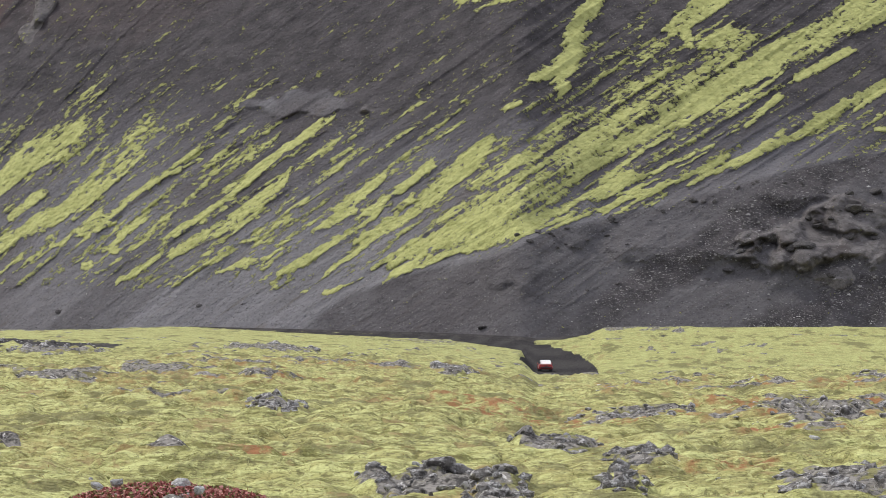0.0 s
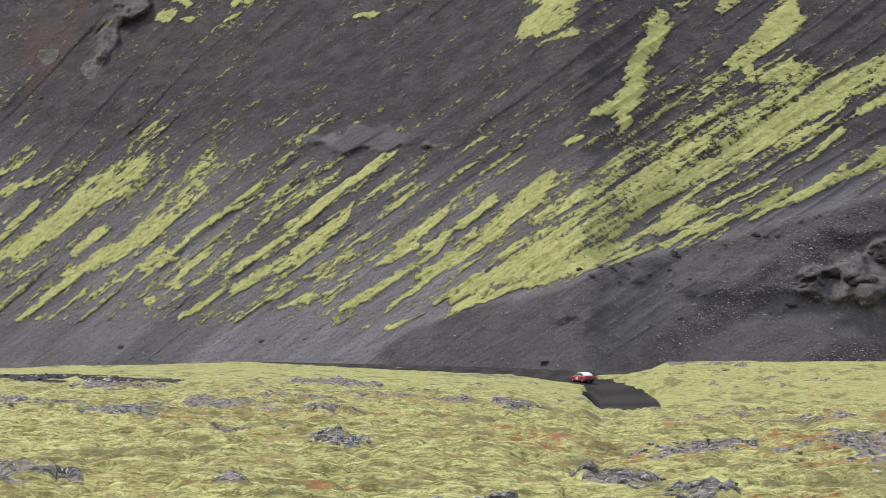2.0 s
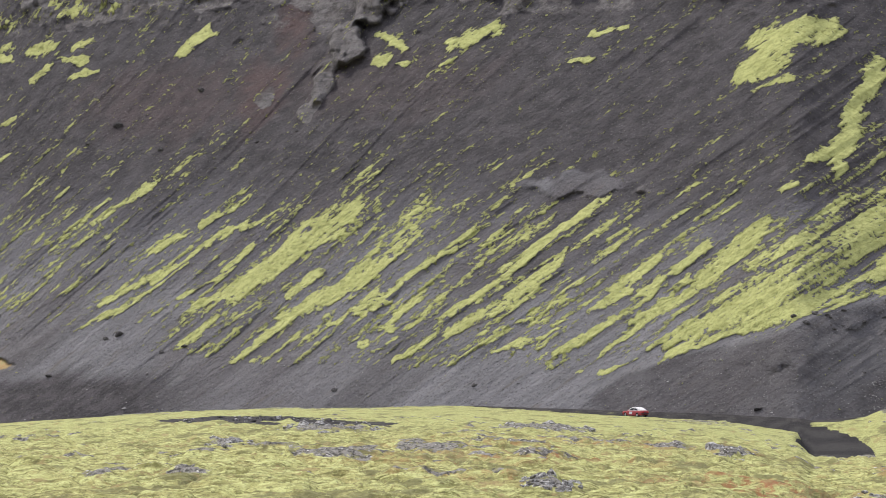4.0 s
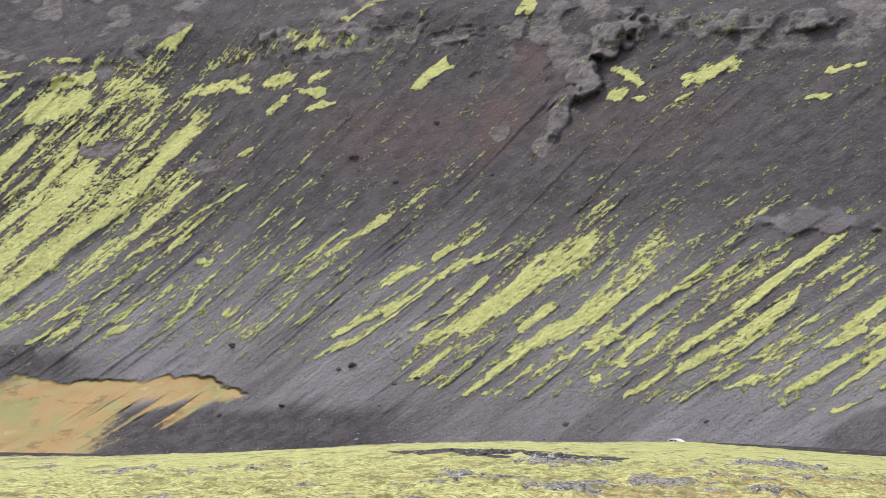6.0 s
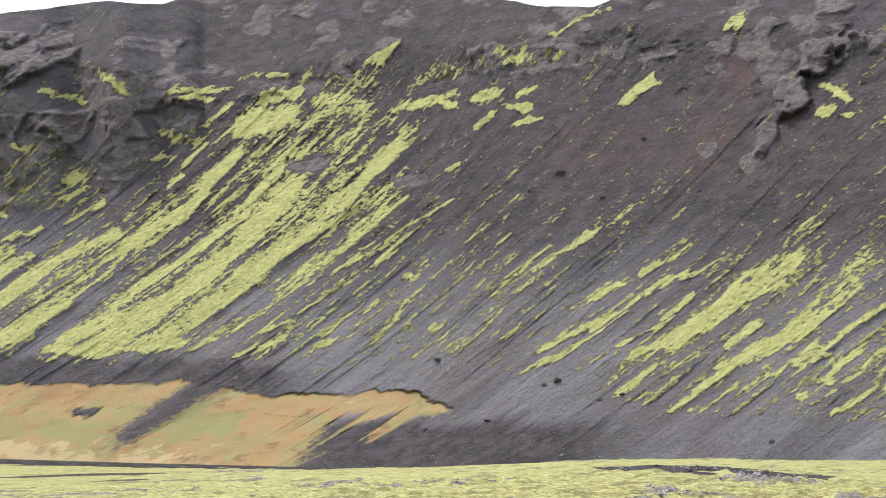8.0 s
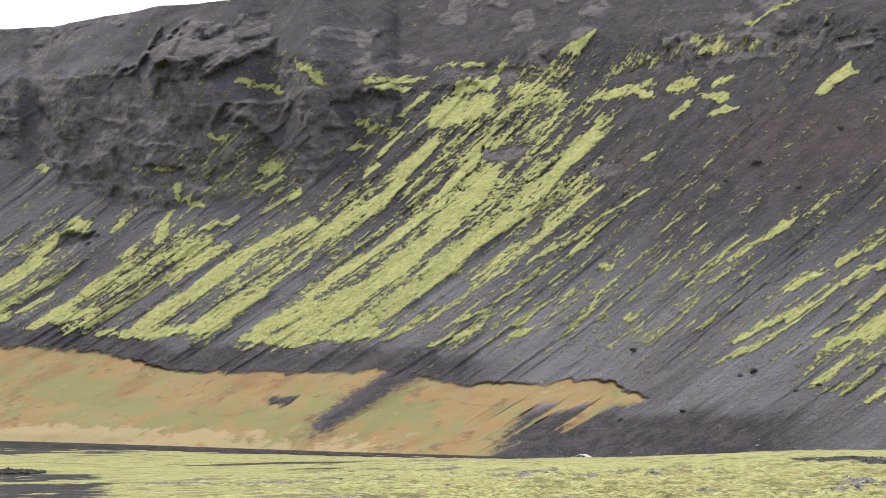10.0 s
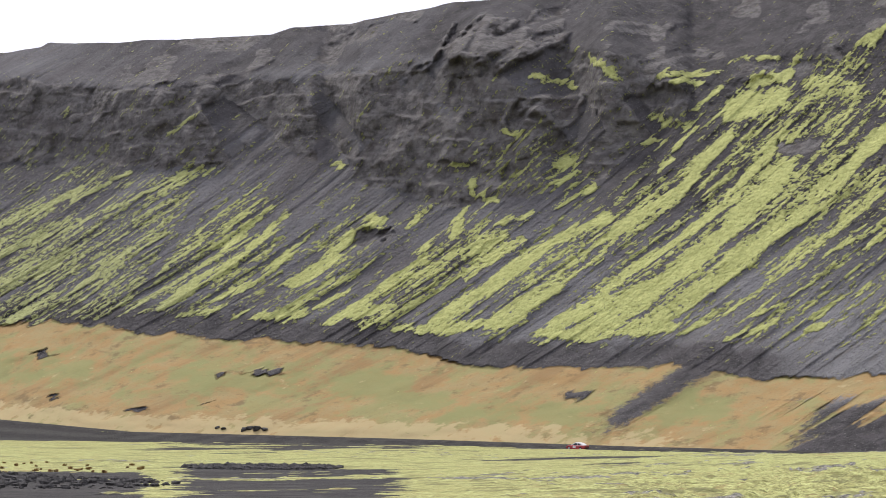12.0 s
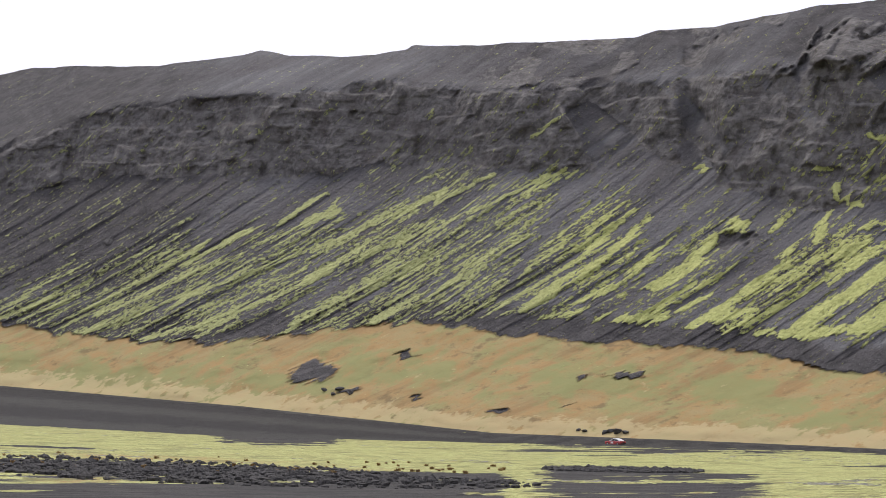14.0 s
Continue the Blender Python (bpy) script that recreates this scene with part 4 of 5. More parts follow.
patch(SAND, -18.0, 36, 0.4, 0.9)
patch(SAND, 28.4, 496, 8.6, 0.9)
patch(SAND, 23.3, 503, 4.7, 0.9)
patch(RUBBLE, -42.0, 342, 8.0, 30.0)
patch(RUBBLE, -152, 268, 20, 34)
patch(RUBBLE, -124, 236, 18, 48)
patch(RUBBLE, -136, 338, 7, 13)
patch(SAND, -44.0, 345, 7.0, 34)
patch(SAND, -34.0, 325, 5.5, 20)
patch(SAND, -51.5, 345, 3.5, 22)
patch(RUBBLE, -28.2, 208, 1.6, 15.2)
patch(RUBBLE, -30.5, 289, 4.6, 31.0)
patch(RUBBLE, -15.6, 327, 4.6, 36.0)
patch(RUBBLE, 13.8, 134, 3.2, 13.4)
patch(RUBBLE, 7.6, 144, 2.5, 6.5)
patch(RUBBLE, 3.4, 110, 1.5, 7.0)
patch(RUBBLE, 5.2, 96, 0.9, 6.6)
patch(RUBBLE, -0.3, 79, 1.6, 4.1)
patch(RUBBLE, 1.1, 74, 0.6, 4.9)
patch(RUBBLE, 3.9, 77, 0.5, 4.3)
patch(RUBBLE, 8.6, 78, 1.4, 6.5)
patch(RUBBLE, -5.2, 70, 1.2, 3.5)
patch(RUBBLE, 27.2, 230, 1.5, 31.2)
patch(RUBBLE, -6.1, 132, 1.0, 5.4)
patch(RUBBLE, 0.6, 236, 1.5, 15.7)
patch(RUST, 2.1, 153, 5.3, 11.4)
patch(RUST, 7.3, 92, 1.2, 4.2)
patch(RUST, 10.2, 115, 1.3, 5.9)
patch(RUST, -5.1, 72, 1.2, 3.6)
patch(RUST, -4.6, 93, 0.9, 2.3)
patch(RUST, 5.7, 137, 3.2, 11.9)
patch(RUST, -113.5, 192, 2.8, 23.8)
patch(RUST, -149.6, 284, 15.1, 22.1)
patch(SAND, -207.3, 346, 7.0, 7.9)
patch(RUST, -175.0, 314, 14.6, 19.9)
tilt = np.degrees(np.arctan2(flat, np.maximum(GD, 1)))
ragged = fbm(ox / 9, oy / 34, 4, 233)
plain_e = np.interp(GBB, (-31.79, -30.64, -29.75, -28.86, -28.23, -27.33, -26.57, -26.26, -24.2, -23.3, -21.96), (-1.99, -2.04, -1.93, -1.94, -2.24, -2.27, -2.24, -2.05, -2.01, -2.1, -2.13))
flats = ramp(tilt - plain_e + .17 * ragged + .07 * clump, -.015, .03) * ramp(-GBB, 17.5, 21) * ramp(GD, 380, 420) * (1 - ramp(ragged + .5 * patchy + .2 * clump, .16, .28) * (1 - ramp(tilt - plain_e, .06, .15)))
flats = np.maximum(flats, ramp(fbm(ox / 16, oy / 60, 4, 231) + .2 * ragged, .22, .36) * ramp(-GBB, 12.5, 15) * (1 - .8 * ramp(-GBB, 22, 25)) * ramp(GD, 330, 420))
berm = ramp(np.interp(GBB, (-34, -29, -24.2), (285, 298, 338)) + 26 * ragged + 10 * lump - GD, -6, 8) * ramp(-GBB + .3 * clump, 23.55, 23.95)
pool = ramp(368 + 22 * ragged - GD, -8, 10) * ramp(-GBB + .5 * clump + .3 * lump, 19.5, 20.1) * (1 - ramp(-GBB + .4 * clump + .3 * lump, 23.0, 23.4))
flats = np.maximum(flats, np.maximum(berm, pool) * ramp(GD, 120, 150) * (1 - .9 * ramp(ragged + .3 * clump, .3, .42)))
sand = np.maximum(np.maximum(SAND, flats), RUBBLE * ramp(-GBB, 12, 14))
sand = np.maximum(sand, ramp(GD - t_far, -2.5, -.5) * (1 - ramp(GBB, 1.9, 2.5)))
rubble = ramp(clump + .9 * patchy + .3 * lump, .55, .85) * .9 * ramp(-np.abs(GBB + 2), -60, -20)
rubble = np.maximum(rubble, RUBBLE) * (1 - sand)
rust = np.maximum(RUST, ramp(patchy + .4 * clump, .15, .5) * ramp(GBB, -9, -1) * (1 - ramp(GD, 170, 330)))
# moss colour gets paler with distance from the viewpoint, less so to the left
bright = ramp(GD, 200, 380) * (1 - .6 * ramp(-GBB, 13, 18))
free = 1 - ramp(road, 0, .3)
step_y = oy / 3.1 + .9 * fbm(ox / 3.4, oy / 7.0, 2, 271)
saw = step_y - np.floor(step_y)
tuffet = np.clip(grain(ox / 1.9 + 5.3 * np.floor(step_y), np.floor(step_y) * 3.7, 273) + .25, 0, 1) * (1 - saw) ** 1.3
tuffet = soften(tuffet.T, 3).T
bumps = (.20 * tuffet + .52 * billow + .20 * clump + .34 * tuft + .35 * patchy - .48) * free * (1 - .8 * sand) * (1 - .8 * ramp(GD, 280, 430))
bumps *= 1 - .9 * ramp(-GBB, 13.5, 18.5)
bumps += rubble * free * (.14 * np.abs(fbm(ox / .7, oy / 1.2, 3, 241)) + .12)
gz = flat + bumps + EYE
rut = .5 + .5 * np.sin((GD - t_near) / np.maximum(width, 5) * 12 + clump)
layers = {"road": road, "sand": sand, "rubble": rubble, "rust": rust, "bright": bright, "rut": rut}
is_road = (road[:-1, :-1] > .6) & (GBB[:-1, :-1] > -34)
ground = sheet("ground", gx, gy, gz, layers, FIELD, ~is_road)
tagged(ground, "hummocky yellow-green moss over lava, with bare black sand", "ground", kind="structure")
track = sheet("road", gx, gy, gz, layers, FIELD, is_road)
tagged(track, "black gravel road that bends along the hill's foot", "road", kind="structure")


def ground_z(x, y):
    b, d = math.degrees(math.atan2(x, y)), math.hypot(x, y)
    j, i = int(np.searchsorted(gb, b)), int(np.searchsorted(gd, d))
    return float(gz[i - 1:i + 1, j - 1:j + 1].mean())


# ---- helpers for things ----


def part(name, bm, material, parent=None, label=""):
    mesh = bpy.data.meshes.new(name)
    bm.to_mesh(mesh)
    bm.free()
    mesh.materials.append(material)
    ob = new(name, mesh)
    ob.parent = parent
    if label:
        ob["label"] = label
    return ob


RED = plain("red_car_paint", (.44, .055, .055), .4, 0, .25)
# white bodywork, and the rear window where white stands for reflected sky
WHITE = plain("white_paint_and_sky_glass", (.78, .76, .74), .4, 0, .25)
GLASS = plain("dark_car_glass", (.02, .022, .025), .08, 0, .1)
RUBBER = plain("tyre_rubber", (.02, .02, .02), .85, 0, .5)
METAL = plain("alloy_rim", (.55, .55, .56), .35, 1.0, .3)
TRIM = plain("black_trim", (.025, .025, .027), .6, 0, .3)
LAMPRED = plain("tail_lamp_red", (.35, .01, .012), .2, 0, .1)
LAMPCLEAR = plain("headlamp_lens", (.6, .6, .58), .15, 0, .1)


def loft(stations, smooth=False):
    """Closed skin through like rings of points."""
    bm = bmesh.new()
    rings = [[bm.verts.new(p) for p in ring] for ring in stations]
    n = len(rings[0])
    for a, b in zip(rings, rings[1:]):
        for i in range(n):
            bm.faces.new((a[i], a[(i + 1) % n], b[(i + 1) % n], b[i]))
    bm.faces.new(rings[0][::-1])
    bm.faces.new(rings[-1])
    bmesh.ops.recalc_face_normals(bm, faces=bm.faces)
    for f in bm.faces:
        f.smooth = smooth
    return bm


def slab(x0, x1, y0, y1, z0, z1, bevel=.02):
    bm = bmesh.new()
    bmesh.ops.create_cube(bm, size=1)
    for v in bm.verts:
        v.co = ((x0 + x1) / 2 + v.co.x * (x1 - x0), (y0 + y1) / 2 + v.co.y * (y1 - y0), (z0 + z1) / 2 + v.co.z * (z1 - z0))
    bmesh.ops.bevel(bm, geom=bm.edges[:], offset=bevel, segments=2, affect="EDGES")
    return bm


def face_plate(points, thick, way):
    """A thin panel: a polygon pushed out along way."""
    w = Vector(way) * thick
    return loft([points, [tuple(Vector(p) + w) for p in points]])


def disc(radius, width, y, segments=20, rim=.02):
    rings = []
    for yy, r in ((-width / 2, radius - rim), (-width / 2 + rim, radius), (width / 2 - rim, radius), (width / 2, radius - rim)):
        rings.append([(r * math.cos(2 * math.pi * k / segments), y + yy, r * math.sin(2 * math.pi * k / segments)) for k in range(segments)])
    return loft(rings)


def rally_car():
    """Forward is +x, the ground is z 0; 4.1 m long."""
    car = new("rally_car")
    # half-width and heights of the lower body from tail to nose
    def ring(x, w, zb, zt, tuck):
        return [(x, -w * tuck, zb), (x, -w, zb + .16), (x, -w, zt - .10), (x, -w * .93, zt), (x, w * .93, zt), (x, w, zt - .10), (x, w, zb + .16), (x, w * tuck, zb)]
    body = loft([ring(-2.02, .66, .42, .80, .9), ring(-1.92, .77, .32, .88, .92), ring(-1.3, .81, .22, .90, .94), ring(-.5, .82, .20, .88, .95),
                 ring(.5, .82, .20, .87, .95), ring(1.0, .81, .21, .84, .95), ring(1.6, .79, .24, .76, .93), ring(1.95, .74, .30, .68, .92), ring(2.06, .64, .38, .60, .9)])
    body_ob = part("body", body, RED, car)
    # greenhouse: fastback roof
    def top(x, w, z, low):
        return [(x, -w, low), (x, -w * .86, z), (x, w * .86, z), (x, w, low)]
    cabin = loft([top(-1.86, .68, .92, .86), top(-1.0, .72, 1.27, .87), top(-.55, .73, 1.36, .87), top(.05, .73, 1.36, .86), top(.95, .72, .90, .84)])
    part("cabin", cabin, WHITE, car, "white cabin pillars")
    part("roof", loft([[(x, s * .60, z) for s, z in ((-1, zz), (-1, zz + .025), (1, zz + .025), (1, zz))] for x, zz in ((-1.0, 1.275), (-.55, 1.362), (.05, 1.362))]), WHITE, car, "white roof panel")
    # the sky's reflection in the glass is put in as flat white
    part("rear_window", face_plate([(-1.80, -.55, .955), (-1.80, .55, .965), (-1.04, .56, 1.265), (-1.04, -.56, 1.265)], .012, (-.33, 0, .94)), WHITE, car, "rear window painted white for reflected sky")
    part("windscreen", face_plate([(.90, -.60, .925), (.90, .60, .925), (.13, .58, 1.325), (.13, -.58, 1.325)], .012, (.41, 0, .91)), GLASS, car, "dark raked windscreen")
    for s in (-1, 1):
        for name, pts in (("side_window", ((.72, .92), (.06, 1.25), (-.42, 1.25), (-.42, .92))), ("quarter_window", ((-.50, .92), (-.50, 1.25), (-.95, 1.18), (-1.38, .95)))):
            ring3 = []
            for x, z in pts:
                y = s * (.725 - (.725 - .625) * (z - .87) / (1.35 - .87))
                ring3.append((x, y, z))
            part(name, face_plate(ring3, .014, (0, s, .23)), GLASS, car, "dark side glass")
        door = part("door", face_plate([(.75, s * .822, .34), (.72, s * .822, .76), (-.45, s * .822, .77), (-.48, s * .822, .34)], .010, (0, s, 0)), RED, car)
        part("number_panel", face_plate([(.45, s * .834, .40), (.45, s * .834, .74), (-.20, s * .834, .74), (-.20, s * .834, .40)], .004, (0, s, 0)), WHITE, door, "white square door panel")
        part("door_mirror", slab(.55, .68, s * .82, s * .97, .90, 1.01, .03), RED, car)
        part("tail_lamp", slab(-2.035, -1.99, s * .40 - .16, s * .40 + .16, .64, .76, .015), LAMPRED, car, "red tail lamp")
        part("headlamp", slab(2.0, 2.07, s * .46 - .11, s * .46 + .11, .46, .58, .02), LAMPCLEAR, car, "clear round-edged headlamp")
        part("wheel_arch", loft([[(1.27 * q + r * math.cos(a), s * yy, .31 + r * math.sin(a)) for r, yy in ((.40, .80), (.40, .86), (.345, .86), (.345, .80))] for q in (1,) for a in np.linspace(-.2, math.pi + .2, 14)]), RED, car)
        part("wheel_arch", loft([[(-1.22 + r * math.cos(a), s * yy, .31 + r * math.sin(a)) for r, yy in ((.40, .80), (.40, .86), (.345, .86), (.345, .80))] for a in np.linspace(-.2, math.pi + .2, 14)]), RED, car)
        part("mud_flap", slab(-1.66, -1.64, s * .72 - .13, s * .72 + .13, .10, .36, .005), TRIM, car, "black rubber mud flap")
    part("rear_bumper", slab(-2.10, -1.98, -.72, .72, .42, .56, .03), TRIM, car, "black rear bumper")
    part("front_bumper", slab(2.0, 2.12, -.70, .70, .34, .46, .03), TRIM, car, "black front bumper")
    part("tail_panel", slab(-2.035, -2.0, -.24, .24, .62, .76, .01), TRIM, car, "black tail panel")
    part("spoiler", slab(-1.98, -1.80, -.66, .66, .915, .945, .01), RED, car)
    part("grille", slab(2.055, 2.075, -.32, .32, .46, .58, .008), TRIM, car, "black grille")
    wheels = []
    for x in (1.27, -1.22):
        for s in (-1, 1):
            wheel = new("wheel")
            wheel.parent = car
            part("tyre", disc(.31, .19, 0), RUBBER, wheel)
            part("rim", disc(.20, .20, 0, 12, .03), METAL, wheel)
            for a in range(5):
                c, q = math.cos(a * 1.2566), math.sin(a * 1.2566)
                bm = slab(.03, .19, s * .098, s * .110, -.025, .025, .004)
                bmesh.ops.rotate(bm, verts=bm.verts[:], matrix=Matrix.Rotation(a * 1.2566, 3, "Y"))
                part("spoke", bm, METAL, wheel)
            wheels.append((wheel, (x, s * .72, .31)))
    tagged(car, "old red rally coupe with white roof on the black road", "car")
    return car, wheels


CAR, WHEELS = rally_car()


# ---- stones ----


def stone_material(name, low, high, lichen):
    m = Nodes(name, .92)
    c = m.mix(m.span(m.noise(4, 6, .7), .35, .65), low, high)
    c = m.mix(m.span(m.noise(5, 6, .75), .50, .57, 0, .9), c, lichen)
    c = m.mix(m.span(m.rand(), 0, 1, 0, .35), c, low)
    return m.done(c, m.noise(5, 8, .8), 1.0, .2)


LAVA = stone_material("lichened_lava", (.110, .102, .092), (.390, .370, .345), (.70, .68, .65))
CINDER = stone_material("black_cinder", (.045, .042, .041), (.095, .087, .083), (.15, .14, .135))


def stone_mesh(name, seed, material, cuts=2):
    """A broken lava block: an uneven lump with flat faces."""
    rng = random.Random(seed)
    bm = bmesh.new()
    bmesh.ops.create_icosphere(bm, subdivisions=cuts, radius=1)
    planes = [(Vector((rng.uniform(-1, 1), rng.uniform(-1, 1), rng.uniform(-.4, 1))).normalized(), rng.uniform(.45, .8)) for _ in range(7)]
    for v in bm.verts:
        for n, h in planes:
            over = v.co.dot(n) - h
            if over > 0:
                v.co -= n * over * .85
        v.co *= 1 + .22 * noise.noise(v.co * 2.1 + Vector((seed, 0, 0))) + .10 * noise.noise(v.co * 5 + Vector((0, seed, 0)))
    mesh = bpy.data.meshes.new(name)
    bm.to_mesh(mesh)
    bm.free()
    mesh.materials.append(material)
    return mesh


LAVA_MESHES = [stone_mesh("lava_rock", k + 1, LAVA, 3) for k in range(9)]
CINDER_MESHES = [stone_mesh("boulder", k + 31, CINDER, 2) for k in range(6)]
rng = random.Random(7)


def lay_stone(name, mesh, x, y, z, size, label, category, group):
    ob = new(name, mesh)
    ob.location = (x, y, z)
    ob.rotation_euler = (rng.uniform(-.4, .4), rng.uniform(-.4, .4), rng.uniform(0, 6.28))
    ob.scale = (size * rng.uniform(.8, 1.3), size * rng.uniform(.8, 1.2), size * rng.uniform(.45, .75))
    return tagged(ob, label, category, group)


for x, y, rx, ry in STONY:
    d = math.hypot(x, y)
    black = math.degrees(math.atan2(x, y)) < -12 or y > 335
    count = 40 if black else int(min(24, 6 + rx * 2.0)) if d < 330 else int(min(26, 5 + rx))
    for k in range(count):
        a, r = rng.uniform(0, 6.28), math.sqrt(rng.uniform(0, 1))
        u, v, c, s = rx * r * math.cos(a), ry * r * math.sin(a), y / d, x / d
        sx, sy = x + u * c + v * s, y - u * s + v * c
        size = rng.choice((.12, .16, .2, .26, .34, .5)) * (.9 if black else 1.0 if d < 200 else 1.4)
        lay_stone("lava_rock", rng.choice(CINDER_MESHES if black else LAVA_MESHES), sx, sy, ground_z(sx, sy) + .02 * size, size,
                  "black lava stone lying in the moss" if black else "grey lichen-spotted lava stone bedded in moss", "rock", "stones of the lava field")


def small_stones(name, material, label, spots, count, sizes, seed):
    """Uncounted stones strewn over patches, in one mesh."""
    r = random.Random(seed)
    bm = bmesh.new()
    bmesh.ops.create_icosphere(bm, subdivisions=1, radius=1)
    unit = np.array([v.co[:] for v in bm.verts])
    faces = np.array([[v.index for v in f.verts] for f in bm.faces])
    bm.free()
    verts, polys = [], []
    for k in range(count):
        x, y, rx, ry = r.choice(spots)
        a, q = r.uniform(0, 6.28), math.sqrt(r.uniform(0, 1.3))
        u, v, d = rx * q * math.cos(a), ry * q * math.sin(a), math.hypot(x, y)
        x, y, s = x + (u * y + v * x) / d, y + (v * y - u * x) / d, r.choice(sizes)
        jag = unit * (1 + np.array([r.uniform(-.35, .35) for _ in unit])[:, None]) * np.array([s * r.uniform(.8, 1.5), s, s * r.uniform(.5, .9)])
        polys.append(faces + len(unit) * k)
        verts.append(jag + np.array([x, y, ground_z(x, y) + .2 * s]))
    mesh = bpy.data.meshes.new(name)
    mesh.from_pydata(np.concatenate(verts).tolist(), [], np.concatenate(polys).tolist())
    mesh.materials.append(material)
    return tagged(new(name, mesh), label, "stones", kind="stuff")


GREY_SPOTS = [s for s in STONY if math.degrees(math.atan2(s[0], s[1])) > -12]
BLACK_SPOTS = [s for s in STONY if math.degrees(math.atan2(s[0], s[1])) <= -12]
small_stones("loose_stones", LAVA, "small grey lava stones strewn through the moss", GREY_SPOTS, 900, (.06, .08, .1, .14, .2), 3)
small_stones("cinder_stones", CINDER, "small black cinder stones in low berms", BLACK_SPOTS, 3400, (.07, .1, .13, .17, .24, .36), 4)


def moss_fringe(count, seed):
    """Uncounted wind-laid strands over the near field, in one mesh."""
    r = np.random.RandomState(seed)
    b, d = r.uniform(-26, 8.5, count), 62 * (3.2 ** r.uniform(0, 1, count))
    x, y = d * np.sin(np.radians(b)), d * np.cos(np.radians(b))
    j, i = np.searchsorted(gb, b), np.searchsorted(gd, d)
    z = gz[i, j]
    keep = (rubble[i, j] < .35) & (sand[i, j] < .3)
    x, y, z, d = x[keep], y[keep], z[keep], d[keep]
    n = len(x)
    size = r.uniform(.5, 1.3, n) * (.09 + d * .0004)
    lean = r.uniform(-.6, 2.6, n)
    root = np.stack([x, y, z - .02], -1)
    wide = np.stack([size * .09, 0 * x, size * .05], -1)
    tip = root + np.stack([size * lean, r.uniform(-.3, .3, n) * size, size * r.uniform(.15, .6, n)], -1)
    verts = np.stack([root - wide, root + wide, tip], 1).reshape(-1, 3)
    mesh = bpy.data.meshes.new("moss_strands")
    mesh.from_pydata(verts.tolist(), [], np.arange(3 * n).reshape(-1, 3).tolist())
    m = Nodes("moss_strand", .9)
    c = m.mix(m.island(), (.235, .225, .080), (.43, .42, .20))
    c = m.mix(m.span(m.math("FRACT", m.math("MULTIPLY", m.island(), 17.0)), .86, .92), c, (.30, .17, .07))
    mesh.materials.append(m.done(c))
    return tagged(new("moss_strands", mesh), "pale wind-laid moss and grass strands", "grass", kind="stuff")


moss_fringe(90000, 11)


PALE = stone_material("white_lichen_stone", (.42, .41, .39), (.70, .69, .66), (.80, .79, .77))
PALE_MESHES = [stone_mesh("pale_stone", k + 51, PALE, 2) for k in range(4)]
for x, y, r in (
    (18.6, 185.6, 0.26),
    (18.6, 166.0, 0.16),
    (11.1, 108.1, 0.19),
    (20.2, 235.2, 0.18),
    (10.2, 236.3, 0.15),
    (-1.9, 79.7, 0.10),
    (-7.3, 74.6, 0.06),
    (-0.6, 83.5, 0.12),
    (1.4, 82.2, 0.13),
    (6.2, 80.9, 0.11),
    (3.1, 85.2, 0.08),
    (-54.4, 273.1, 0.17),
    (-37.3, 218.5, 0.14),
    (-5.0, 69.4, 0.24),
    (-4.6, 68.2, 0.15),
    (-6.3, 72.5, 0.21),
    (-6.3, 69.4, 0.15),
    (-6.6, 68.6, 0.13),
    (-7.0, 72.6, 0.08),
    (-3.5, 68.7, 0.10),
):
    lay_stone("pale_stone", rng.choice(PALE_MESHES), x, y, ground_z(x, y) + .3 * r + (.24 if math.hypot(x + 5.3, y - 69.5) < 1.7 else 0), r, "whitish lichen-covered stone on the moss", "rock", "pale stones on the field")


def heath_shrub(x, y):
    """A low crimson mat of small leaves over short stems."""
    r = random.Random(21)
    shrub = new("heath_shrub")
    shrub.location = (x, y, ground_z(x, y) + .03)
    leaves, stems = bmesh.new(), bmesh.new()
    for k in range(6500):
        a, q = r.uniform(0, 6.28), math.sqrt(r.uniform(0, 1))
        px, py = 1.9 * q * math.cos(a), 1.7 * q * math.sin(a)
        top = .26 * (1 - q * q) * (1 + .5 * noise.noise(Vector((px * 2, py * 2, 0)))) + r.uniform(0, .1)
        c = Vector((px, py, top))
        u = Vector((r.uniform(-1, 1), r.uniform(-1, 1), r.uniform(-.5, 1))).normalized() * .05
        w = u.cross(Vector((r.uniform(-1, 1), r.uniform(-1, 1), 1))).normalized() * .028
        leaves.faces.new([leaves.verts.new(p) for p in (c - u, c + w, c + u, c - w)])
        if k % 12 == 0:
            side = Vector((.012, 0, 0))
            stems.faces.new([stems.verts.new(p) for p in (Vector((px * .7, py * .7, -.05)) - side, Vector((px * .7, py * .7, -.05)) + side, c + side * .5, c - side * .5)])
    m = Nodes("crimson_leaves", .7)
    c = m.mix(m.island(), (.27, .075, .07), (.56, .27, .235))
    c = m.mix(m.span(m.math("FRACT", m.math("MULTIPLY", m.island(), 13.0)), .75, .8), c, (.16, .17, .06))
    part("leaves", leaves, m.done(c), shrub, "crimson autumn leaves")
    part("stems", stems, plain("woody_stem", (.10, .06, .04), .8), shrub, "thin woody stems")
    return tagged(shrub, "low crimson heath shrub growing among lava stones", "shrub")


heath_shrub(-5.3, 69.5)


def on_hill(x, z):
    i, j = np.unravel_index(np.argmin((hx - x) ** 2 + (hz - z) ** 2), hx.shape)
    return float(hx2[i, j]), float(hy2[i, j]), float(hz2[i, j])


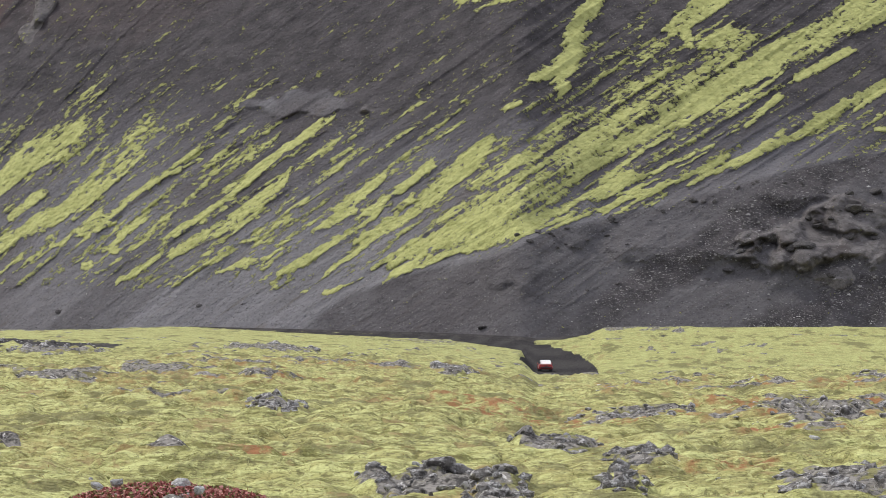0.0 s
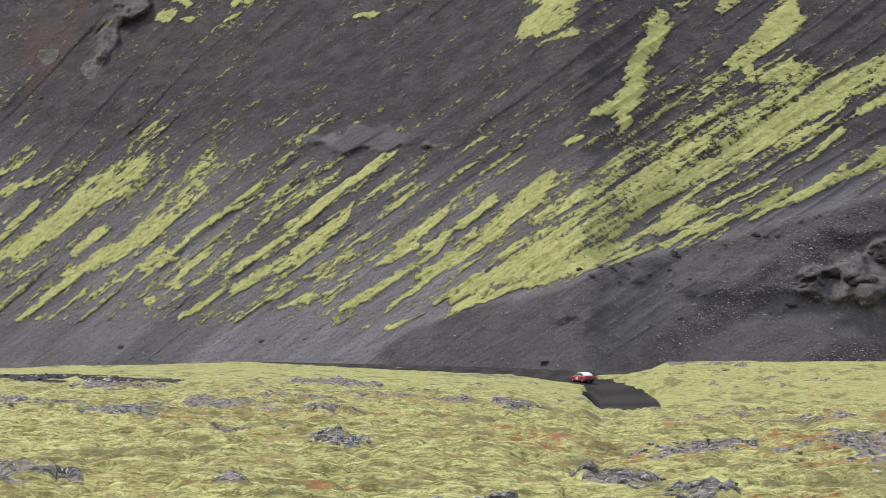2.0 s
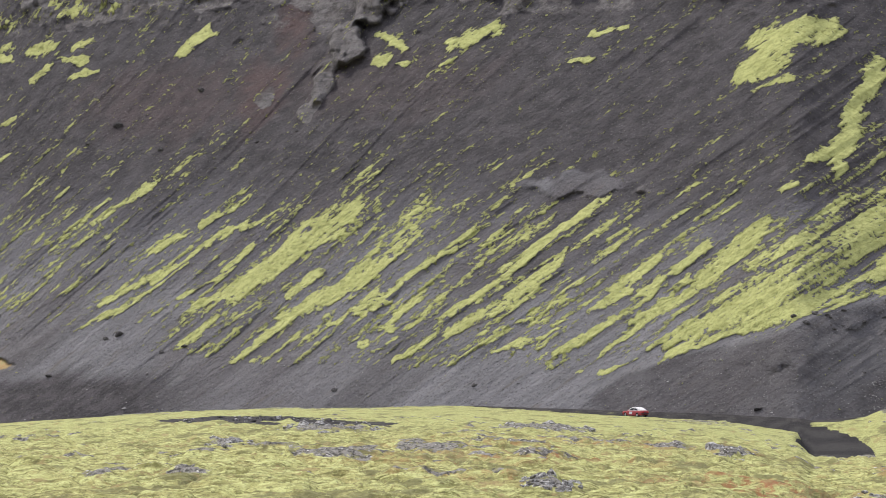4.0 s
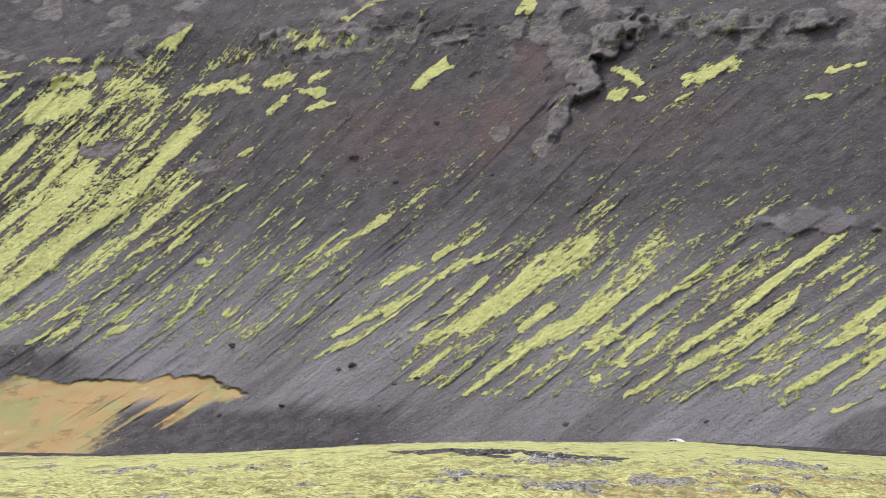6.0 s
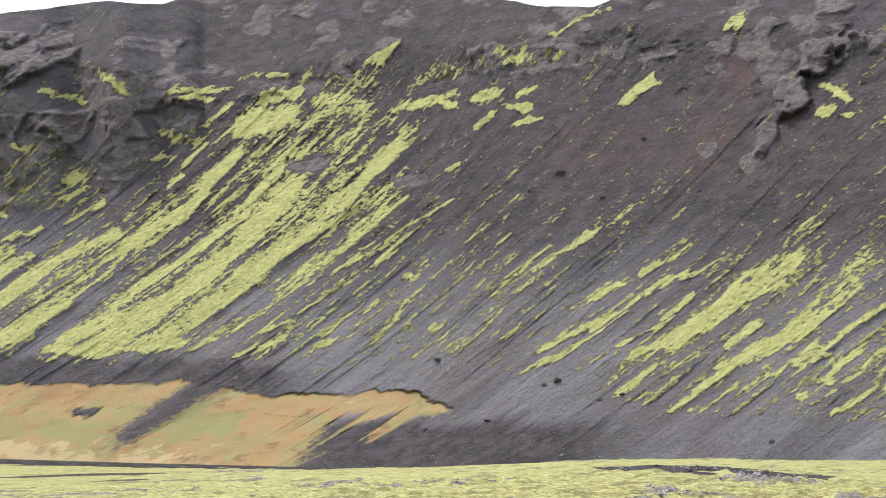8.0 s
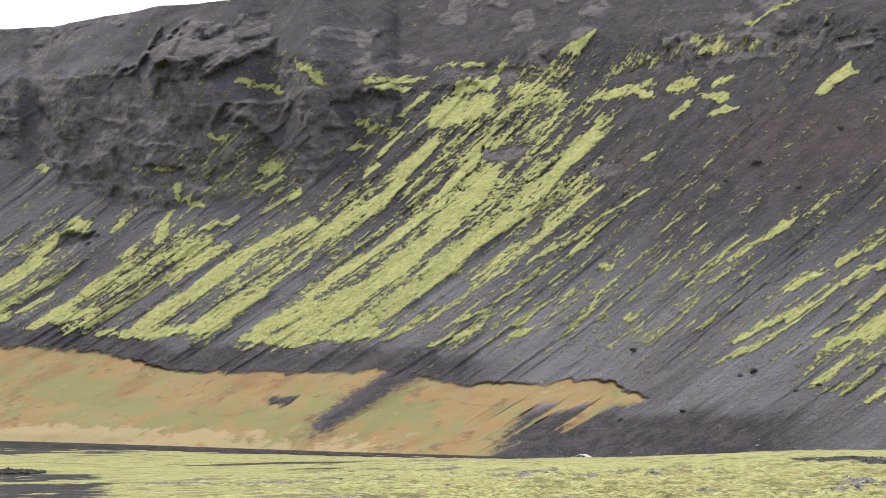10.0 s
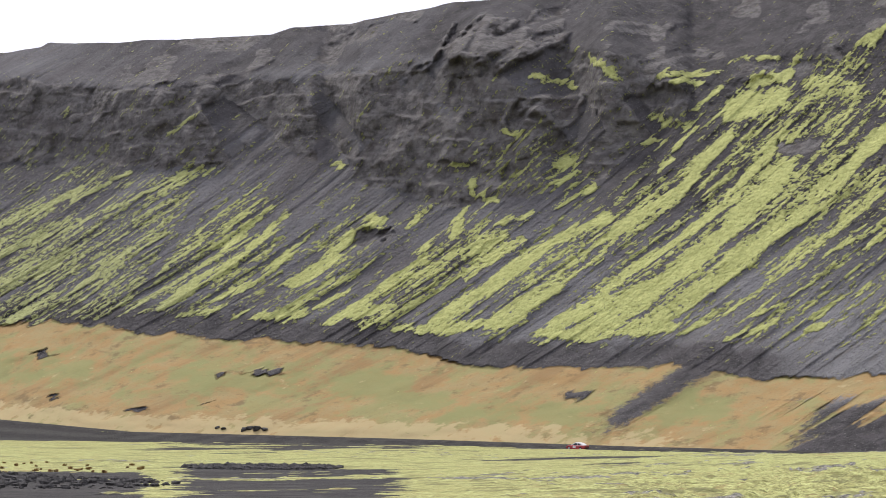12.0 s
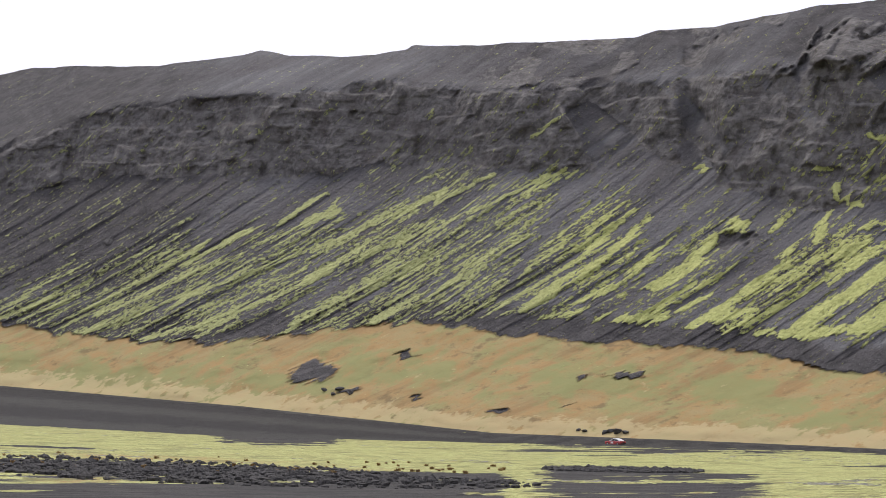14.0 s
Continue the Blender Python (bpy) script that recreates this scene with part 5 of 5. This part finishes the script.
for x, z, r in (
    (10.7, 24.8, 0.67),
    (13.8, 25.2, 0.75),
    (12.7, 24.0, 0.58),
    (-37.3, 14.0, 0.43),
    (-60.5, 12.7, 0.54),
    (5.5, 11.7, 0.72),
    (46.0, 20.4, 1.16),
    (41.8, 19.6, 0.83),
    (51.4, 22.8, 1.34),
    (60.2, 24.5, 1.18),
    (56.2, 26.2, 1.02),
    (37.9, 30.0, 0.77),
    (45.0, 25.7, 0.84),
    (-128.1, 23.9, 0.91),
    (-114.0, 13.8, 0.78),
    (-101.9, 21.0, 1.06),
    (-60.6, 12.6, 0.54),
    (-37.6, 14.0, 0.43),
    (-104.5, 20.2, 0.68),
    (-89.1, 19.2, 0.57),
    (-93.1, 18.2, 0.67),
    (-120.0, 85.6, 1.01),
    (-96.3, 66.1, 0.85),
    (-112.2, 59.5, 0.95),
    (-102.5, 54.3, 0.83),
    (-125.9, 11.9, 0.69),
    (-252.9, 79.1, 1.47),
    (-192.0, 74.3, 1.07),
    (-469.8, 59.2, 1.16),
    (-453.3, 40.1, 1.41),
    (25.0, 27.3, 0.93),
    (44.4, 31.8, 0.60),
    (61.6, 28.3, 1.71),
    (53.2, 23.1, 1.85),
    (49.2, 24.3, 1.26),
    (46.3, 22.8, 0.92),
    (56.8, 19.0, 0.91),
    (54.5, 27.3, 0.93),
    (65.7, 31.3, 1.47),
    (58.2, 27.3, 0.77),
    (40.9, 29.7, 0.60),
    (64.4, 24.3, 0.68),
    (38.6, 18.4, 0.49),
    (54.7, 32.6, 0.69),
    (61.6, 31.0, 1.12),
    (63.9, 28.6, 1.03),
    (43.7, 22.2, 1.00),
):
    lay_stone("boulder", rng.choice(CINDER_MESHES), *on_hill(x, z), r, "dark boulder resting on the scree slope", "boulder", "boulders on the slope")
# stones strewn over the dark spur and under the crags
for k in range(110):
    if k < 70:
        sb = rng.uniform(1.5, 7.2)
        se = float(np.interp(sb, SPUR_B, SPUR_E)) - rng.choice((.05, .1, .2, .3, .5, .8, 1.1))
    else:
        sb, se = rng.uniform(-20, -6), rng.uniform(2.2, 4.6)
    j = int(np.searchsorted(hb, sb))
    i = int(np.searchsorted(he[:, j], se))
    lay_stone("boulder", rng.choice(CINDER_MESHES), float(hx2[i, j]), float(hy2[i, j]), float(hz2[i, j]), rng.choice((.15, .2, .28, .36, .5)),
              "angular dark stone lying on the slope", "boulder", "boulders on the slope")


def slope_gravel(count, seed):
    """Uncounted angular chips over the spur and the foot of the scree, in one mesh."""
    r = np.random.RandomState(seed)
    rows, cols = hx2.shape
    chance = (.12 + below * (.1 + ramp(bearing + 2.5 * broad, 1.2, 3.2)) * (.12 + 1.5 * ramp(rough + 1.5 * broad, -.25, .35))) * (he < .6 + 2.2 * below) * (grass < .1) * (bearing > -13) * (hz > 6)
    flat = (chance[:-1, :-1] / chance.sum()).ravel()
    cell = r.choice(len(flat), count, p=flat / flat.sum())
    i, j = cell // (cols - 1), cell % (cols - 1)
    u, v = r.uniform(0, 1, count)[:, None], r.uniform(0, 1, count)[:, None]
    grid = np.stack([hx2, hy2, hz2], -1)
    spot = (grid[i, j] * (1 - u) + grid[i + 1, j] * u) * (1 - v) + (grid[i, j + 1] * (1 - u) + grid[i + 1, j + 1] * u) * v
    size = np.minimum(.025 + .034 * r.exponential(1, count), .30)
    unit = np.array([(1, 0, 0), (-1, 0, 0), (0, 1, 0), (0, -1, 0), (0, 0, .8), (0, 0, -.8)])
    faces = np.array([(0, 2, 4), (2, 1, 4), (1, 3, 4), (3, 0, 4), (2, 0, 5), (1, 2, 5), (3, 1, 5), (0, 3, 5)])
    jag = unit[None] * r.uniform(.6, 1.4, (count, 6, 1)) + r.uniform(-.25, .25, (count, 6, 3))
    verts = spot[:, None] + jag * size[:, None, None] * np.array([1.5, 1, 1])
    polys = faces[None] + 6 * np.arange(count)[:, None, None]
    mesh = bpy.data.meshes.new("slope_gravel")
    mesh.from_pydata(verts.reshape(-1, 3).tolist(), [], polys.reshape(-1, 3).tolist())
    m = Nodes("scree_chip", .9)
    c = m.mix(m.island(), (.075, .070, .068), (.27, .258, .245))
    c = m.mix(m.span(m.math("FRACT", m.math("MULTIPLY", m.island(), 23.0)), .9, .95), c, (.42, .40, .38))
    mesh.materials.append(m.done(c))
    return tagged(new("slope_gravel", mesh), "grey angular gravel strewn over the scree", "gravel", kind="stuff")


slope_gravel(21000, 17)
for x, z, r in (
    (-266.9, 3.2, 0.88),
    (-265.6, 3.7, 0.99),
    (-263.9, 3.6, 1.10),
    (-262.0, 3.6, 0.88),
    (-273.3, 3.6, 0.56),
    (-271.6, 3.5, 0.55),
    (-349.2, 8.0, 0.85),
    (-345.3, 8.4, 1.09),
    (-341.2, 7.9, 0.96),
    (-345.8, 7.4, 0.85),
):
    px, py, pz = on_hill(x, z)
    lay_stone("boulder", rng.choice(CINDER_MESHES), px, py, pz + .2 * r, r, "black rubble boulder heaped beside the road", "boulder", "rubble beside the road")


# ---- tussocks along the gravel flat ----


def tussock_mesh(seed):
    r = random.Random(seed)
    bm = bmesh.new()
    for k in range(60):
        a, lean, h = r.uniform(0, 6.28), r.uniform(.1, .7), r.uniform(.5, 1.0)
        root = Vector((.3 * r.uniform(-1, 1), .3 * r.uniform(-1, 1), -.05))
        side = Vector((-math.sin(a), math.cos(a), 0)) * .05
        mid = root + Vector((math.cos(a) * lean * .4, math.sin(a) * lean * .4, h * .65))
        tip = root + Vector((math.cos(a) * lean, math.sin(a) * lean, h * r.uniform(.7, 1)))
        v = [bm.verts.new(p) for p in (root - side, root + side, mid + side * .7, mid - side * .7, tip)]
        bm.faces.new(v[:4])
        bm.faces.new((v[3], v[2], v[4]))
    mesh = bpy.data.meshes.new("grass_tussock")
    bm.to_mesh(mesh)
    bm.free()
    return mesh


tm = Nodes("dry_tussock_grass", .9)
TUSSOCK = tm.done(tm.mix(tm.island(), (.17, .10, .045), (.36, .24, .10)))
TUSSOCKS = [tussock_mesh(k + 70) for k in range(4)]
for mesh in TUSSOCKS:
    mesh.materials.append(TUSSOCK)
for k in range(80):
    b = rng.uniform(-32, -23.8)
    d = 296 + (b + 29) * 8 * (b > -29) + rng.uniform(-14, 90) * rng.random()
    x, y = d * math.sin(radians(b)), d * math.cos(radians(b))
    ob = new("grass_tussock", rng.choice(TUSSOCKS))
    s = rng.uniform(.18, .42)
    ob.location, ob.rotation_euler, ob.scale = (x, y, ground_z(x, y)), (0, 0, rng.uniform(0, 6.28)), (s * 1.5, s * 1.5, s)
    tagged(ob, "rust-brown dry grass tussock on pale moss", "tussock", "tussocks on the flat")


# ---- what moves ----
def motions():
    # seconds, bearing, distance, heading (degrees to the left of straight ahead)
    way = [(0.0, 1.62, 464, 3), (0.6, 1.61, 471, 8), (1.0, 1.62, 477, 13), (1.5, 1.56, 485, 22), (2.2, 1.02, 496, 32), (3.0, .10, 505.5, 37), (3.2, -.16, 507.5, 38),
           (4.2, -1.60, 519, 45), (5.3, -3.17, 531.5, 51), (6.5, -5.30, 549.5, 58), (7.5, -7.17, 565.5, 64), (8.9, -9.95, 588, 68), (10.3, -12.86, 612, 70), (11.0, -14.55, 625, 71),
           (11.5, -15.72, 635, 72), (12.5, -18.20, 658, 72), (13.2, -20.0, 673, 72), (14.0, -22.06, 689, 72)]
    rows = []
    for t, b, d, head in way:
        x, y = d * math.sin(radians(b)), d * math.cos(radians(b))
        rows.append((t, pose(x, y, ground_z(x, y) + .03 - .0016 * max(d - 565, 0), 0, 0, 90 + head)))
    walk(CAR, rows)
    for wheel, at in WHEELS:
        walk(wheel, [(k / FPS, pose(*at) @ pose(0, 0, 0, 0, (45 + 30 * min(k / 300, 1)) * k)) for k in range(0, 421)])


motions()
